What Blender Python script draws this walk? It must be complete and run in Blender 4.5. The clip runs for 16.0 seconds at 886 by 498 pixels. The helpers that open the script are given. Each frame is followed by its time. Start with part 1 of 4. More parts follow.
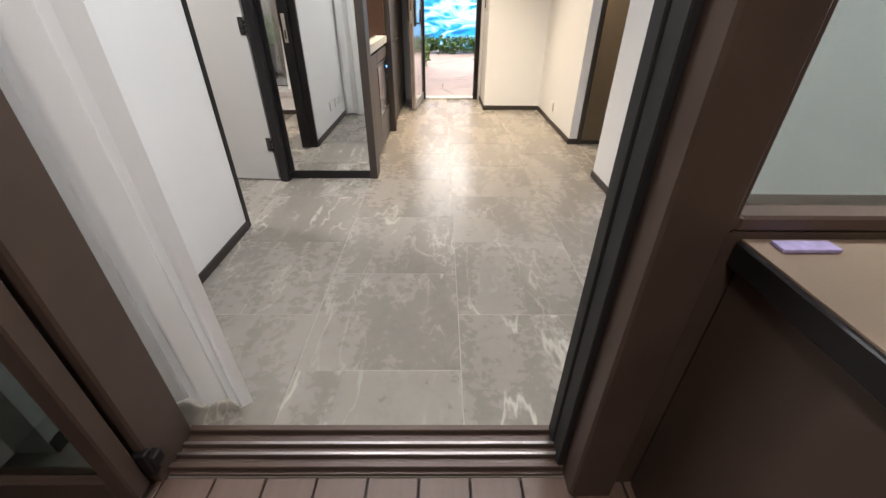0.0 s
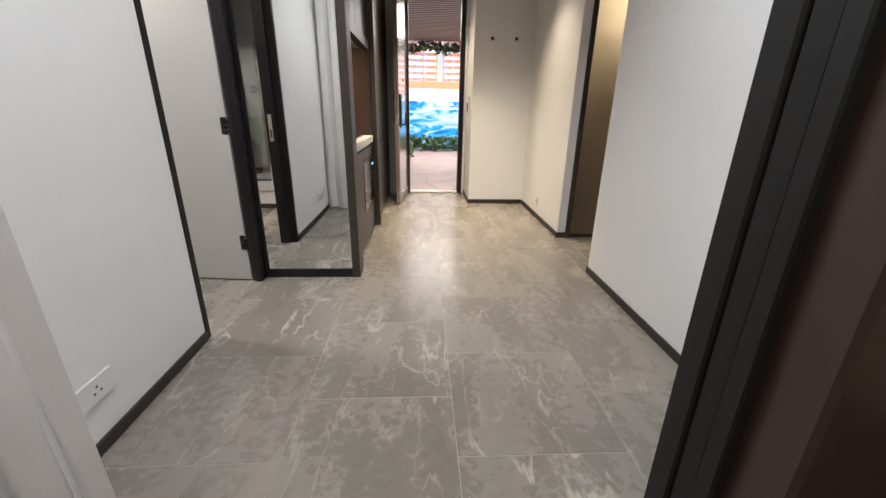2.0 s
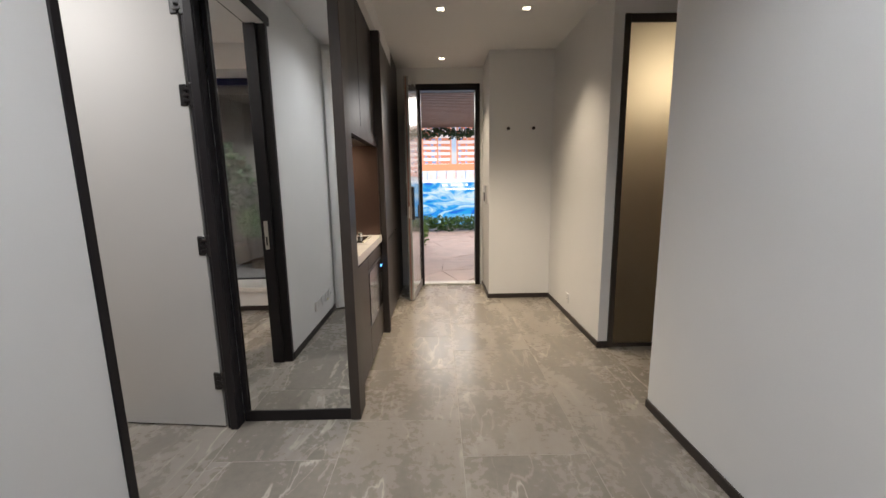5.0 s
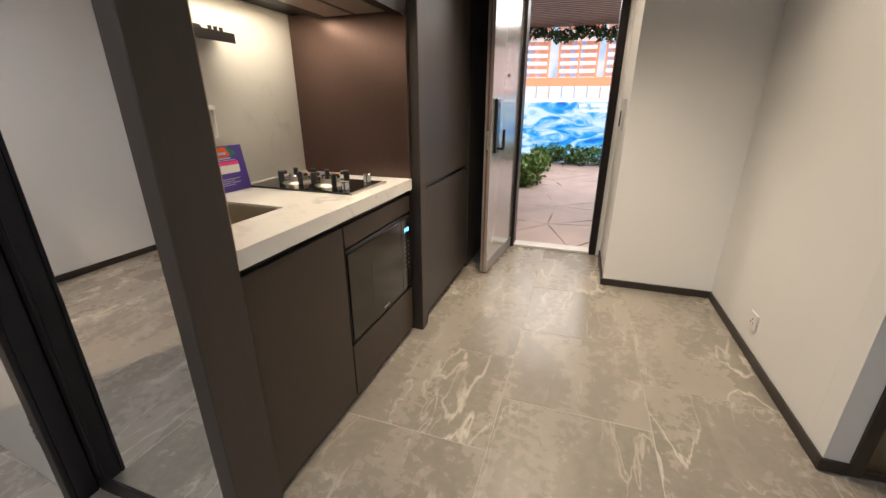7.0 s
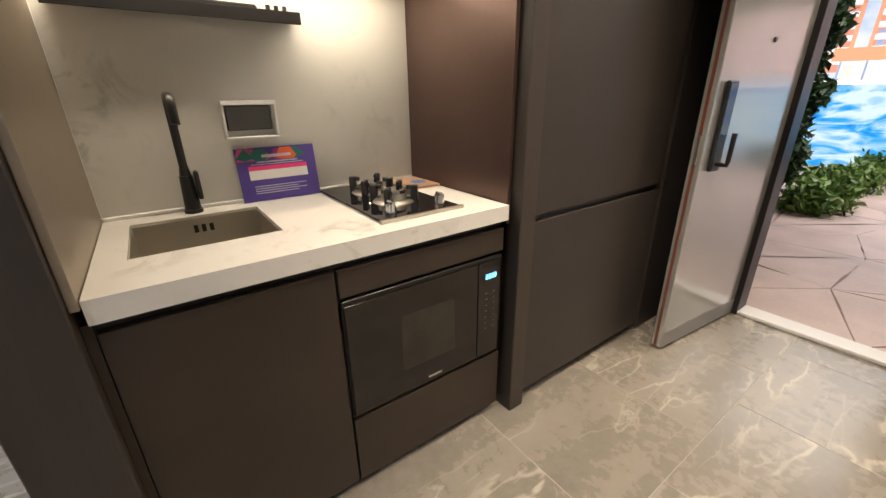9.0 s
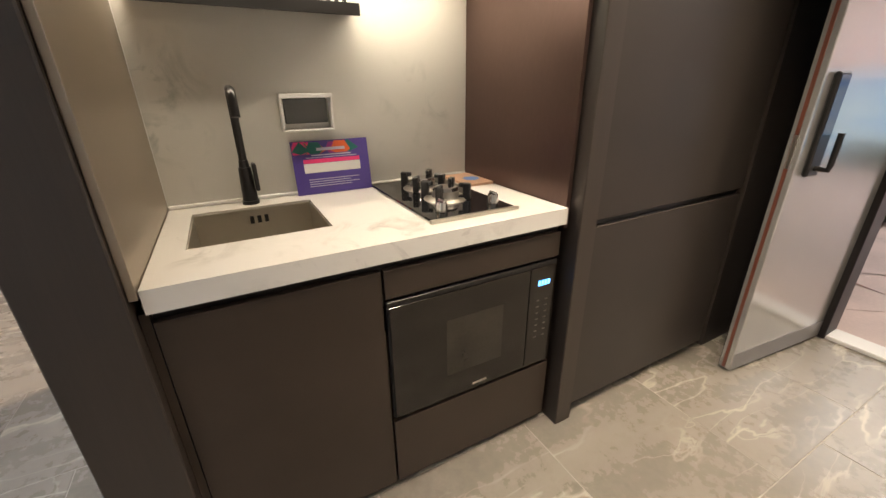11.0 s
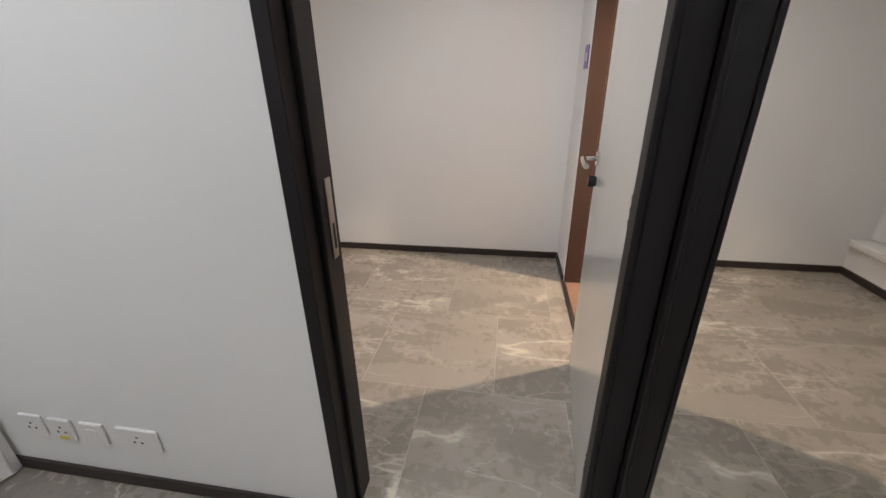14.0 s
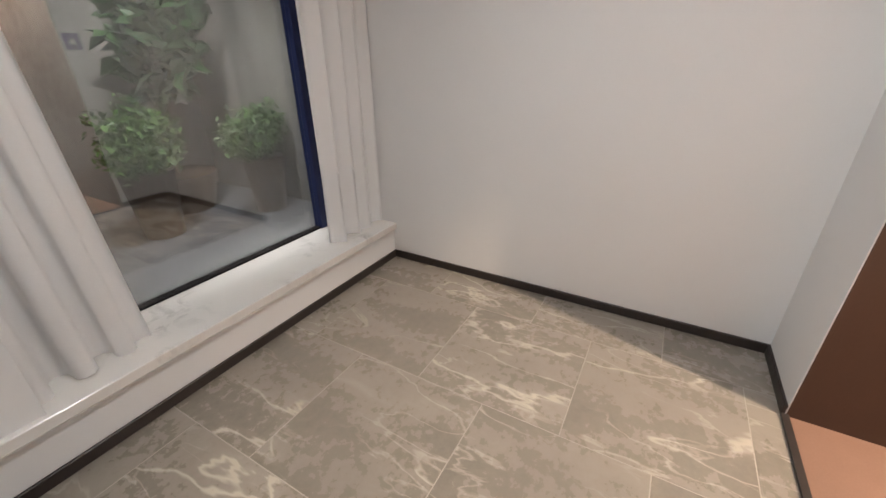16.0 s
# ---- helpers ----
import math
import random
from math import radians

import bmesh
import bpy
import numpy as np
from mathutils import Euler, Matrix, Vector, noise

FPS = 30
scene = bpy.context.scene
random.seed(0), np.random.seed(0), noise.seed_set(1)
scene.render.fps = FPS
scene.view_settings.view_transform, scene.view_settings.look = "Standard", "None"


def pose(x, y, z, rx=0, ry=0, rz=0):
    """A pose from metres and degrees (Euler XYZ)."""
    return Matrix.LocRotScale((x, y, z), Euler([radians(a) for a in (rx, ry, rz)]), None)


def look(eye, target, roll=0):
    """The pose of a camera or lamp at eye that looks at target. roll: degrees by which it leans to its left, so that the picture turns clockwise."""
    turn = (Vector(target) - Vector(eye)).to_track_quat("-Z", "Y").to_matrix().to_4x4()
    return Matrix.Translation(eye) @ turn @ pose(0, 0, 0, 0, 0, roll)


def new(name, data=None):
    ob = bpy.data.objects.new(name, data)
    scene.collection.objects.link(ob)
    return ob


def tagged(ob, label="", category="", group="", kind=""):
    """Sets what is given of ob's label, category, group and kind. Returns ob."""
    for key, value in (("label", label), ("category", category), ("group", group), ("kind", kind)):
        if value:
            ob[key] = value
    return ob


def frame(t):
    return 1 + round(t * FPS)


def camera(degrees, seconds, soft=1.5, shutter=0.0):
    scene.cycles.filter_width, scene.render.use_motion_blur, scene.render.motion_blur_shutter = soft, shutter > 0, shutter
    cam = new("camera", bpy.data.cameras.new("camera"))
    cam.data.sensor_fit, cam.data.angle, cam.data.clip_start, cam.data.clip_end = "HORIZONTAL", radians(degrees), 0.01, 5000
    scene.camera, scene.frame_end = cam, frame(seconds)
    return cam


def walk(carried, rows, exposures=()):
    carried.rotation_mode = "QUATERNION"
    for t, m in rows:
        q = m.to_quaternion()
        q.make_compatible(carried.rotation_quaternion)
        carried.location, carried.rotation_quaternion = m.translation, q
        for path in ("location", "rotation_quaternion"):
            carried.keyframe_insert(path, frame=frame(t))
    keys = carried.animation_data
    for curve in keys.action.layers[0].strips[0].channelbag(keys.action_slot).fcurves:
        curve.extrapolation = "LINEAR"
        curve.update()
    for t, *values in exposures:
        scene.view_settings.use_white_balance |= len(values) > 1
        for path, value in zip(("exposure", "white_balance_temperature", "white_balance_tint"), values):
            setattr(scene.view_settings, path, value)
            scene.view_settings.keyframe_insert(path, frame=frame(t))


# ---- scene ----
cam = camera(97.0, 16.0)
PATH = [
    (0, (-0.077, 0.522, 1.129), (-0.063, 2.215, 0.064), 0.4),
    (0.5, (-0.099, 0.462, 1.118), (-0.079, 2.24, 0.203), 0.4),
    (1, (-0.147, 0.454, 1.117), (-0.06, 2.284, 0.315), 0.6),
    (1.5, (-0.157, 0.567, 1.108), (-0.07, 2.422, 0.364), 0.5),
    (2, (-0.121, 0.776, 1.12), (-0.014, 2.655, 0.443), 1.0),
    (2.5, (-0.084, 0.884, 1.15), (0.042, 2.796, 0.576), 1.1),
    (3, (-0.092, 0.933, 1.248), (0.048, 2.88, 0.812), 1.0),
    (3.2, (-0.096, 0.932, 1.274), (0.049, 2.892, 0.901), 0.8),
    (5.3, (-0.101, 1.468, 1.299), (-0.113, 3.441, 0.967), -0.8),
    (5.5, (-0.11, 1.597, 1.303), (-0.152, 3.559, 0.915), -0.5),
    (6, (-0.072, 1.972, 1.215), (-0.231, 3.896, 0.694), 0.0),
    (6.5, (0.04, 2.373, 1.171), (-0.297, 4.241, 0.541), 0.2),
    (7, (0.21, 2.777, 1.211), (-0.401, 4.554, 0.526), -0.0),
    (7.5, (0.258, 3.165, 1.213), (-0.662, 4.791, 0.498), 0.4),
    (8, (0.366, 3.458, 1.215), (-0.878, 4.854, 0.506), -0.2),
    (8.5, (0.429, 3.569, 1.242), (-1.012, 4.762, 0.534), -0.4),
    (9, (0.339, 3.643, 1.216), (-1.176, 4.728, 0.49), -0.8),
    (9.2, (0.287, 3.68, 1.213), (-1.245, 4.737, 0.482), -1.2),
    (11.5, (0.282, 3.66, 1.229), (-1.421, 4.399, 0.486), 0.1),
    (12, (0.417, 3.472, 1.245), (-1.378, 3.976, 0.524), 1.0),
    (12.5, (0.365, 3.267, 1.235), (-1.482, 3.436, 0.485), 1.0),
    (13, (0.128, 3.081, 1.232), (-1.707, 2.968, 0.443), -0.3),
    (13.5, (-0.132, 3.003, 1.211), (-1.96, 2.769, 0.432), -0.3),
    (14, (-0.46, 3.003, 1.247), (-2.277, 2.697, 0.468), -0.9),
    (14.5, (-0.797, 2.926, 1.222), (-2.588, 2.524, 0.428), -0.4),
    (15, (-1.099, 2.871, 1.222), (-2.81, 2.247, 0.396), -0.6),
    (15.5, (-1.304, 2.825, 1.225), (-2.924, 2.022, 0.371), -0.5),
    (16, (-1.348, 2.814, 1.217), (-2.915, 1.925, 0.35), -0.4),
]
EXPOSURE = [(0.0, 0.60), (1.0, 0.48), (2.0, 0.18), (3.0, 0.0), (5.5, -0.26), (6.5, -0.12), (7.5, -0.18), (9.0, -0.12), (12.0, 0.0), (15.0, -0.10), (16.0, 0.0)]
walk(cam, [(t, look(eye, target, roll)) for t, eye, target, roll in PATH], EXPOSURE)

# ---------------------------------------------------------------- helpers
def empty_bm():
    return bmesh.new()


def add_box(bm, x0, y0, z0, x1, y1, z1, bevel=0.0, seg=1):
    r = bmesh.ops.create_cube(bm, size=1.0)
    vs = r["verts"]
    for v in vs:
        v.co.x = x0 + (v.co.x + 0.5) * (x1 - x0)
        v.co.y = y0 + (v.co.y + 0.5) * (y1 - y0)
        v.co.z = z0 + (v.co.z + 0.5) * (z1 - z0)
    if bevel > 0:
        es = list({e for v in vs for e in v.link_edges})
        bmesh.ops.bevel(bm, geom=es, offset=bevel, segments=seg, affect="EDGES", profile=0.5)


def add_cyl(bm, centre, r0, r1, h, axis="Z", seg=20):
    m = Matrix.Translation(centre)
    if axis == "X":
        m = m @ Matrix.Rotation(radians(90), 4, "Y")
    if axis == "Y":
        m = m @ Matrix.Rotation(radians(-90), 4, "X")
    bmesh.ops.create_cone(bm, cap_ends=True, segments=seg, radius1=r0, radius2=r1, depth=h, matrix=m)


def finish(name, bm, mat, parent=None, smooth=False):
    me = bpy.data.meshes.new(name)
    bmesh.ops.recalc_face_normals(bm, faces=bm.faces[:])
    bm.to_mesh(me)
    bm.free()
    me.materials.append(mat)
    if smooth:
        for p in me.polygons:
            p.use_smooth = True
    ob = new(name, me)
    if parent is not None:
        ob.parent = parent
    return ob


def box(name, a, b, mat, parent=None, bevel=0.0, seg=1):
    bm = empty_bm()
    add_box(bm, *[min(p, q) for p, q in zip(a, b)], *[max(p, q) for p, q in zip(a, b)], bevel, seg)
    return finish(name, bm, mat, parent)


def boxes(name, lots, mat, parent=None, bevel=0.0):
    bm = empty_bm()
    for a, b in lots:
        add_box(bm, *[min(p, q) for p, q in zip(a, b)], *[max(p, q) for p, q in zip(a, b)], bevel)
    return finish(name, bm, mat, parent)


def cyl(name, centre, r, h, mat, parent=None, axis="Z", r1=None, seg=24):
    bm = empty_bm()
    add_cyl(bm, centre, r, r if r1 is None else r1, h, axis, seg)
    return finish(name, bm, mat, parent, smooth=False)


def tube(name, pts, r, mat, parent=None):
    cu = bpy.data.curves.new(name, "CURVE")
    cu.dimensions, cu.bevel_depth, cu.bevel_resolution, cu.use_fill_caps = "3D", r, 3, True
    sp = cu.splines.new("POLY")
    sp.points.add(len(pts) - 1)
    for p, q in zip(sp.points, pts):
        p.co = (*q, 1)
    tmp = bpy.data.objects.new(name, cu)
    me = bpy.data.meshes.new_from_object(tmp)
    me.materials.clear()
    me.materials.append(mat)
    bpy.data.objects.remove(tmp)
    for p in me.polygons:
        p.use_smooth = True
    ob = new(name, me)
    if parent is not None:
        ob.parent = parent
    return ob


def root(name, label, category, group="", at=(0, 0, 0)):
    ob = new(name)
    ob.empty_display_size = 0.05
    return tagged(ob, label, category, group)


def structure(ob, label):
    return tagged(ob, label, "structure", kind="structure")


# ---------------------------------------------------------------- materials
def node_mat(name):
    m = bpy.data.materials.new(name)
    m.use_nodes = True
    nt = m.node_tree
    return m, nt, nt.nodes["Principled BSDF"]


def surface(name, col, rough=0.5, metal=0.0, var=0.08, scale=6.0, bump=0.02, fine=180.0, coat=0.0, stretch=(1, 1, 1), spec=0.5):
    """A base colour with variation at two scales, uneven gloss and fine relief."""
    m, nt, p = node_mat(name)
    n, l = nt.nodes, nt.links
    tc = n.new("ShaderNodeTexCoord")
    mp = n.new("ShaderNodeMapping")
    mp.inputs["Scale"].default_value = stretch
    l.new(tc.outputs["Object"], mp.inputs["Vector"])
    a = n.new("ShaderNodeTexNoise")
    a.inputs["Scale"].default_value, a.inputs["Detail"].default_value = scale, 5
    b = n.new("ShaderNodeTexNoise")
    b.inputs["Scale"].default_value, b.inputs["Detail"].default_value = fine, 3
    l.new(mp.outputs[0], a.inputs["Vector"])
    l.new(mp.outputs[0], b.inputs["Vector"])
    mix = n.new("ShaderNodeMath")
    mix.operation = "MULTIPLY_ADD"
    l.new(b.outputs["Fac"], mix.inputs[0])
    mix.inputs[1].default_value = 0.35
    l.new(a.outputs["Fac"], mix.inputs[2])
    ramp = n.new("ShaderNodeValToRGB")
    ramp.color_ramp.elements[0].position, ramp.color_ramp.elements[1].position = 0.45, 0.9
    ramp.color_ramp.elements[0].color = (*[c * (1 - var) for c in col], 1)
    ramp.color_ramp.elements[1].color = (*[min(1, c * (1 + var)) for c in col], 1)
    l.new(mix.outputs[0], ramp.inputs["Fac"])
    l.new(ramp.outputs["Color"], p.inputs["Base Color"])
    rr = n.new("ShaderNodeMapRange")
    rr.inputs["To Min"].default_value, rr.inputs["To Max"].default_value = max(0.02, rough * 0.85), min(1, rough * 1.15)
    l.new(a.outputs["Fac"], rr.inputs["Value"])
    l.new(rr.outputs[0], p.inputs["Roughness"])
    p.inputs["Metallic"].default_value = metal
    p.inputs["Coat Weight"].default_value = coat
    p.inputs["Specular IOR Level"].default_value = spec
    if bump:
        bp = n.new("ShaderNodeBump")
        bp.inputs["Strength"].default_value, bp.inputs["Distance"].default_value = bump * 5, 0.001
        l.new(b.outputs["Fac"], bp.inputs["Height"])
        l.new(bp.outputs[0], p.inputs["Normal"])
    return m


def veined_stone(name, base, dark, vein, rough, angle=-28.0, amount=0.66):
    """Honed grey stone: mottled clouds with feathery, broken veins that run mostly one way; each piece differs."""
    m, nt, p = node_mat(name)
    n, l = nt.nodes, nt.links

    def math_node(op, a, b=None, c=None):
        q = n.new("ShaderNodeMath")
        q.operation = op
        for k, v in enumerate((a, b, c)):
            if v is None:
                continue
            if isinstance(v, (int, float)):
                q.inputs[k].default_value = v
            else:
                l.new(v, q.inputs[k])
        return q.outputs[0]

    def span(v, f0, f1, t0, t1):
        q = n.new("ShaderNodeMapRange")
        q.interpolation_type = "SMOOTHSTEP"
        for k, w in zip(("From Min", "From Max", "To Min", "To Max"), (f0, f1, t0, t1)):
            q.inputs[k].default_value = w
        l.new(v, q.inputs["Value"])
        return q.outputs[0]

    tc = n.new("ShaderNodeTexCoord")
    info = n.new("ShaderNodeObjectInfo")
    cmb = n.new("ShaderNodeCombineXYZ")
    for k in range(3):
        l.new(info.outputs["Random"], cmb.inputs[k])
    off = n.new("ShaderNodeVectorMath")
    off.operation = "MULTIPLY_ADD"
    l.new(cmb.outputs[0], off.inputs[0])
    off.inputs[1].default_value = (37.0, 91.0, 53.0)
    l.new(tc.outputs["Object"], off.inputs[2])
    mp = n.new("ShaderNodeMapping")
    mp.inputs["Rotation"].default_value = (0, 0, radians(angle))
    mp.inputs["Scale"].default_value = (1.0, 0.30, 1.0)
    l.new(off.outputs[0], mp.inputs["Vector"])

    def tex(scale, detail, rough_, dist=0.0, vec=None):
        q = n.new("ShaderNodeTexNoise")
        q.inputs["Scale"].default_value, q.inputs["Detail"].default_value = scale, detail
        q.inputs["Roughness"].default_value, q.inputs["Distortion"].default_value = rough_, dist
        l.new(vec or mp.outputs[0], q.inputs["Vector"])
        return q.outputs["Fac"]

    def lines(scale, width, dist):
        d = math_node("ABSOLUTE", math_node("SUBTRACT", tex(scale, 5, 0.48, dist), 0.5))
        return span(d, 0.0, width, 1.0, 0.0)

    bold = math_node("MULTIPLY", lines(2.6, 0.011, 0.3), span(tex(3.2, 3, 0.5), 0.42, 0.58, 0.0, 1.0))
    fine = math_node("MULTIPLY", lines(6.0, 0.016, 0.6), span(tex(4.4, 3, 0.5), 0.42, 0.60, 0.0, 0.6))
    haze = math_node("MULTIPLY", lines(2.6, 0.05, 0.3), span(tex(3.4, 4, 0.6), 0.46, 0.72, 0.0, 0.25))
    veins = math_node("MINIMUM", math_node("ADD", math_node("MAXIMUM", bold, fine), haze), 1.0)
    cloud = math_node("MULTIPLY_ADD", tex(26.0, 4, 0.6, 0.2, off.outputs[0]), 0.7, tex(5.0, 2, 0.45, 0.2))
    cr = n.new("ShaderNodeValToRGB")
    cr.color_ramp.elements[0].position, cr.color_ramp.elements[1].position = 0.58, 1.12
    cr.color_ramp.elements[0].color, cr.color_ramp.elements[1].color = (*dark, 1), (*base, 1)
    l.new(cloud, cr.inputs["Fac"])
    mix = n.new("ShaderNodeMix")
    mix.data_type = "RGBA"
    l.new(math_node("MULTIPLY", veins, amount), mix.inputs[0])
    l.new(cr.outputs["Color"], mix.inputs[6])
    mix.inputs[7].default_value = (*vein, 1)
    l.new(mix.outputs[2], p.inputs["Base Color"])
    l.new(span(cloud, 0.55, 1.15, rough * 0.85, rough * 1.2), p.inputs["Roughness"])
    bp = n.new("ShaderNodeBump")
    bp.inputs["Strength"].default_value, bp.inputs["Distance"].default_value = 0.05, 0.001
    l.new(tex(200.0, 2, 0.5, 0.0, tc.outputs["Object"]), bp.inputs["Height"])
    l.new(bp.outputs[0], p.inputs["Normal"])
    return m


def glow(name, col, strength):
    m, nt, p = node_mat(name)
    p.inputs["Base Color"].default_value = (*col, 1)
    p.inputs["Emission Color"].default_value = (*col, 1)
    p.inputs["Emission Strength"].default_value = strength
    return m


def glass(name, col=(0.95, 0.97, 0.97), rough=0.0, transmission=1.0, ior=1.45):
    m, nt, p = node_mat(name)
    p.inputs["Base Color"].default_value = (*col, 1)
    p.inputs["Roughness"].default_value = rough
    p.inputs["Transmission Weight"].default_value = transmission
    p.inputs["IOR"].default_value = ior
    return m


def cloth(name, col, through_amount):
    m, nt, p = node_mat(name)
    n, l = nt.nodes, nt.links
    tr = n.new("ShaderNodeBsdfTranslucent")
    tr.inputs["Color"].default_value = (*col, 1)
    clear = n.new("ShaderNodeBsdfTransparent")
    mx = n.new("ShaderNodeMixShader")
    mx.inputs[0].default_value = 0.28
    p.inputs["Base Color"].default_value = (*col, 1)
    p.inputs["Roughness"].default_value = 0.9
    p.inputs["Sheen Weight"].default_value = 0.2
    l.new(p.outputs[0], mx.inputs[1])
    l.new(tr.outputs[0], mx.inputs[2])
    mx2 = n.new("ShaderNodeMixShader")
    weave = n.new("ShaderNodeTexNoise")
    weave.inputs["Scale"].default_value = 300
    mr = n.new("ShaderNodeMapRange")
    mr.inputs["To Min"].default_value, mr.inputs["To Max"].default_value = through_amount * 0.5, through_amount * 1.5
    l.new(weave.outputs["Fac"], mr.inputs["Value"])
    l.new(mr.outputs[0], mx2.inputs[0])
    l.new(mx.outputs[0], mx2.inputs[1])
    l.new(clear.outputs[0], mx2.inputs[2])
    l.new(mx2.outputs[0], n["Material Output"].inputs["Surface"])
    return m


def cloudy_panel(name, base, cloud, rough):
    """Pale polished stone with scattered soft grey wisps."""
    m, nt, p = node_mat(name)
    n, l = nt.nodes, nt.links
    tc = n.new("ShaderNodeTexCoord")
    masks = []
    for sc, det, dist, lo, hi in ((2.1, 3, 0.3, 0.50, 0.68), (7.5, 8, 1.4, 0.50, 0.66)):
        q = n.new("ShaderNodeTexNoise")
        q.inputs["Scale"].default_value, q.inputs["Detail"].default_value, q.inputs["Distortion"].default_value = sc, det, dist
        q.inputs["Roughness"].default_value = 0.6
        l.new(tc.outputs["Object"], q.inputs["Vector"])
        r = n.new("ShaderNodeMapRange")
        r.inputs["From Min"].default_value, r.inputs["From Max"].default_value = lo, hi
        l.new(q.outputs["Fac"], r.inputs["Value"])
        masks.append(r.outputs[0])
    both = n.new("ShaderNodeMath")
    both.operation = "MULTIPLY"
    l.new(masks[0], both.inputs[0])
    l.new(masks[1], both.inputs[1])
    mix = n.new("ShaderNodeMix")
    mix.data_type = "RGBA"
    l.new(both.outputs[0], mix.inputs[0])
    mix.inputs[6].default_value, mix.inputs[7].default_value = (*base, 1), (*cloud, 1)
    l.new(mix.outputs[2], p.inputs["Base Color"])
    p.inputs["Roughness"].default_value = rough
    return m


def leaf_mat(name, dark, light):
    m, nt, p = node_mat(name)
    n, l = nt.nodes, nt.links
    g = n.new("ShaderNodeNewGeometry")
    r = n.new("ShaderNodeValToRGB")
    r.color_ramp.elements[0].color, r.color_ramp.elements[1].color = (*dark, 1), (*light, 1)
    l.new(g.outputs["Random Per Island"], r.inputs["Fac"])
    l.new(r.outputs["Color"], p.inputs["Base Color"])
    p.inputs["Roughness"].default_value = 0.45
    return m


M_WALL = surface("white_wall_paint", (0.75, 0.745, 0.74), 0.7, var=0.025, scale=1.6, bump=0.03, fine=260)
M_CEIL = surface("ceiling_paint", (0.75, 0.74, 0.73), 0.8, var=0.02, scale=1.2, bump=0.02)
M_DARK = surface("black_brown_metal", (0.015, 0.0125, 0.013), 0.38, var=0.15, scale=9, bump=0.01, spec=0.25)
M_BASE = surface("dark_skirting", (0.028, 0.021, 0.019), 0.45, var=0.15, scale=12)
M_JAMB = surface("dark_door_lining", (0.014, 0.012, 0.0135), 0.45, var=0.2, scale=14, stretch=(1, 1, 0.08), spec=0.3)
M_CAB = surface("dark_cabinet_laminate", (0.046, 0.033, 0.025), 0.42, var=0.12, scale=5, fine=300, bump=0.01, spec=0.35)
M_CABTALL = surface("charcoal_cabinet_laminate", (0.045, 0.037, 0.033), 0.40, var=0.1, scale=5, fine=300, bump=0.01, spec=0.3)
M_POST = surface("dark_cabinet_edge", (0.042, 0.032, 0.026), 0.45, var=0.18, scale=10, stretch=(1, 1, 0.06))
M_RED = surface("red_brown_metal_panel", (0.125, 0.078, 0.066), 0.33, metal=0.7, var=0.1, scale=3, fine=90, stretch=(1, 1, 0.4))
M_DOORW = surface("white_door_lacquer", (0.49, 0.48, 0.46), 0.22, var=0.02, scale=2, bump=0.0, coat=0.3)
M_BRONZE = surface("brown_powder_coated_aluminium", (0.090, 0.058, 0.044), 0.42, metal=0.2, var=0.12, scale=8, fine=400)
M_RUBBER = surface("black_gasket", (0.012, 0.011, 0.011), 0.6, var=0.1)
M_ALU = surface("brushed_aluminium", (0.42, 0.38, 0.36), 0.3, metal=1.0, var=0.1, scale=8, stretch=(0.1, 1, 1))
M_STEEL = surface("brushed_steel", (0.62, 0.58, 0.52), 0.36, metal=1.0, var=0.05, scale=3, stretch=(0.2, 1, 1), bump=0.004)
M_SIDE = surface("bronze_metal_panel", (0.36, 0.30, 0.23), 0.34, metal=0.85, var=0.05, scale=2, stretch=(1, 1, 0.4), bump=0.0)
M_CHROME = surface("chrome", (0.75, 0.74, 0.73), 0.1, metal=1.0, var=0.02, bump=0)
M_BLACK = surface("matt_black_metal", (0.014, 0.013, 0.013), 0.32, var=0.1, bump=0.0)
M_GLASSBLACK = surface("black_glass", (0.008, 0.008, 0.009), 0.05, var=0.1, bump=0.0, coat=0.5)
M_OVEN = surface("smoked_oven_glass", (0.016, 0.013, 0.011), 0.12, var=0.15, bump=0.0)
M_PLATE = surface("white_plastic", (0.72, 0.71, 0.70), 0.35, var=0.02, bump=0.0)
M_TILE = veined_stone("grey_marble_tile", (0.262, 0.234, 0.200), (0.192, 0.171, 0.146), (0.60, 0.55, 0.47), 0.27)
M_GROUT = surface("pale_grout", (0.38, 0.345, 0.30), 0.8, var=0.1)
M_COUNTER = cloudy_panel("white_quartz", (0.76, 0.735, 0.70), (0.46, 0.44, 0.42), 0.22)
M_SPLASH = cloudy_panel("white_marble_panel", (0.64, 0.62, 0.58), (0.30, 0.32, 0.30), 0.2)
M_DECK = surface("brown_deck_board", (0.135, 0.085, 0.064), 0.5, var=0.16, scale=6, stretch=(6, 0.4, 1), fine=120)
M_CLOTH = cloth("white_sheer_cloth", (0.93, 0.92, 0.91), 0.08)
M_MIRROR = surface("silver_mirror", (0.80, 0.80, 0.78), 0.01, metal=1.0, var=0.01, bump=0.0)
M_TINT = glass("grey_green_glass", (0.40, 0.445, 0.42))
M_GLASS = glass("clear_glass", (0.90, 0.92, 0.92), ior=1.75)
M_FROST = glass("frosted_bronze_glass", (0.64, 0.59, 0.47), 0.5)
M_BROWNWALL = surface("brown_laminate_wall", (0.055, 0.029, 0.020), 0.4, var=0.12, scale=4, stretch=(1, 1, 0.3))
M_BROWNFLOOR = surface("brown_floor", (0.24, 0.14, 0.10), 0.45, var=0.12, scale=4)
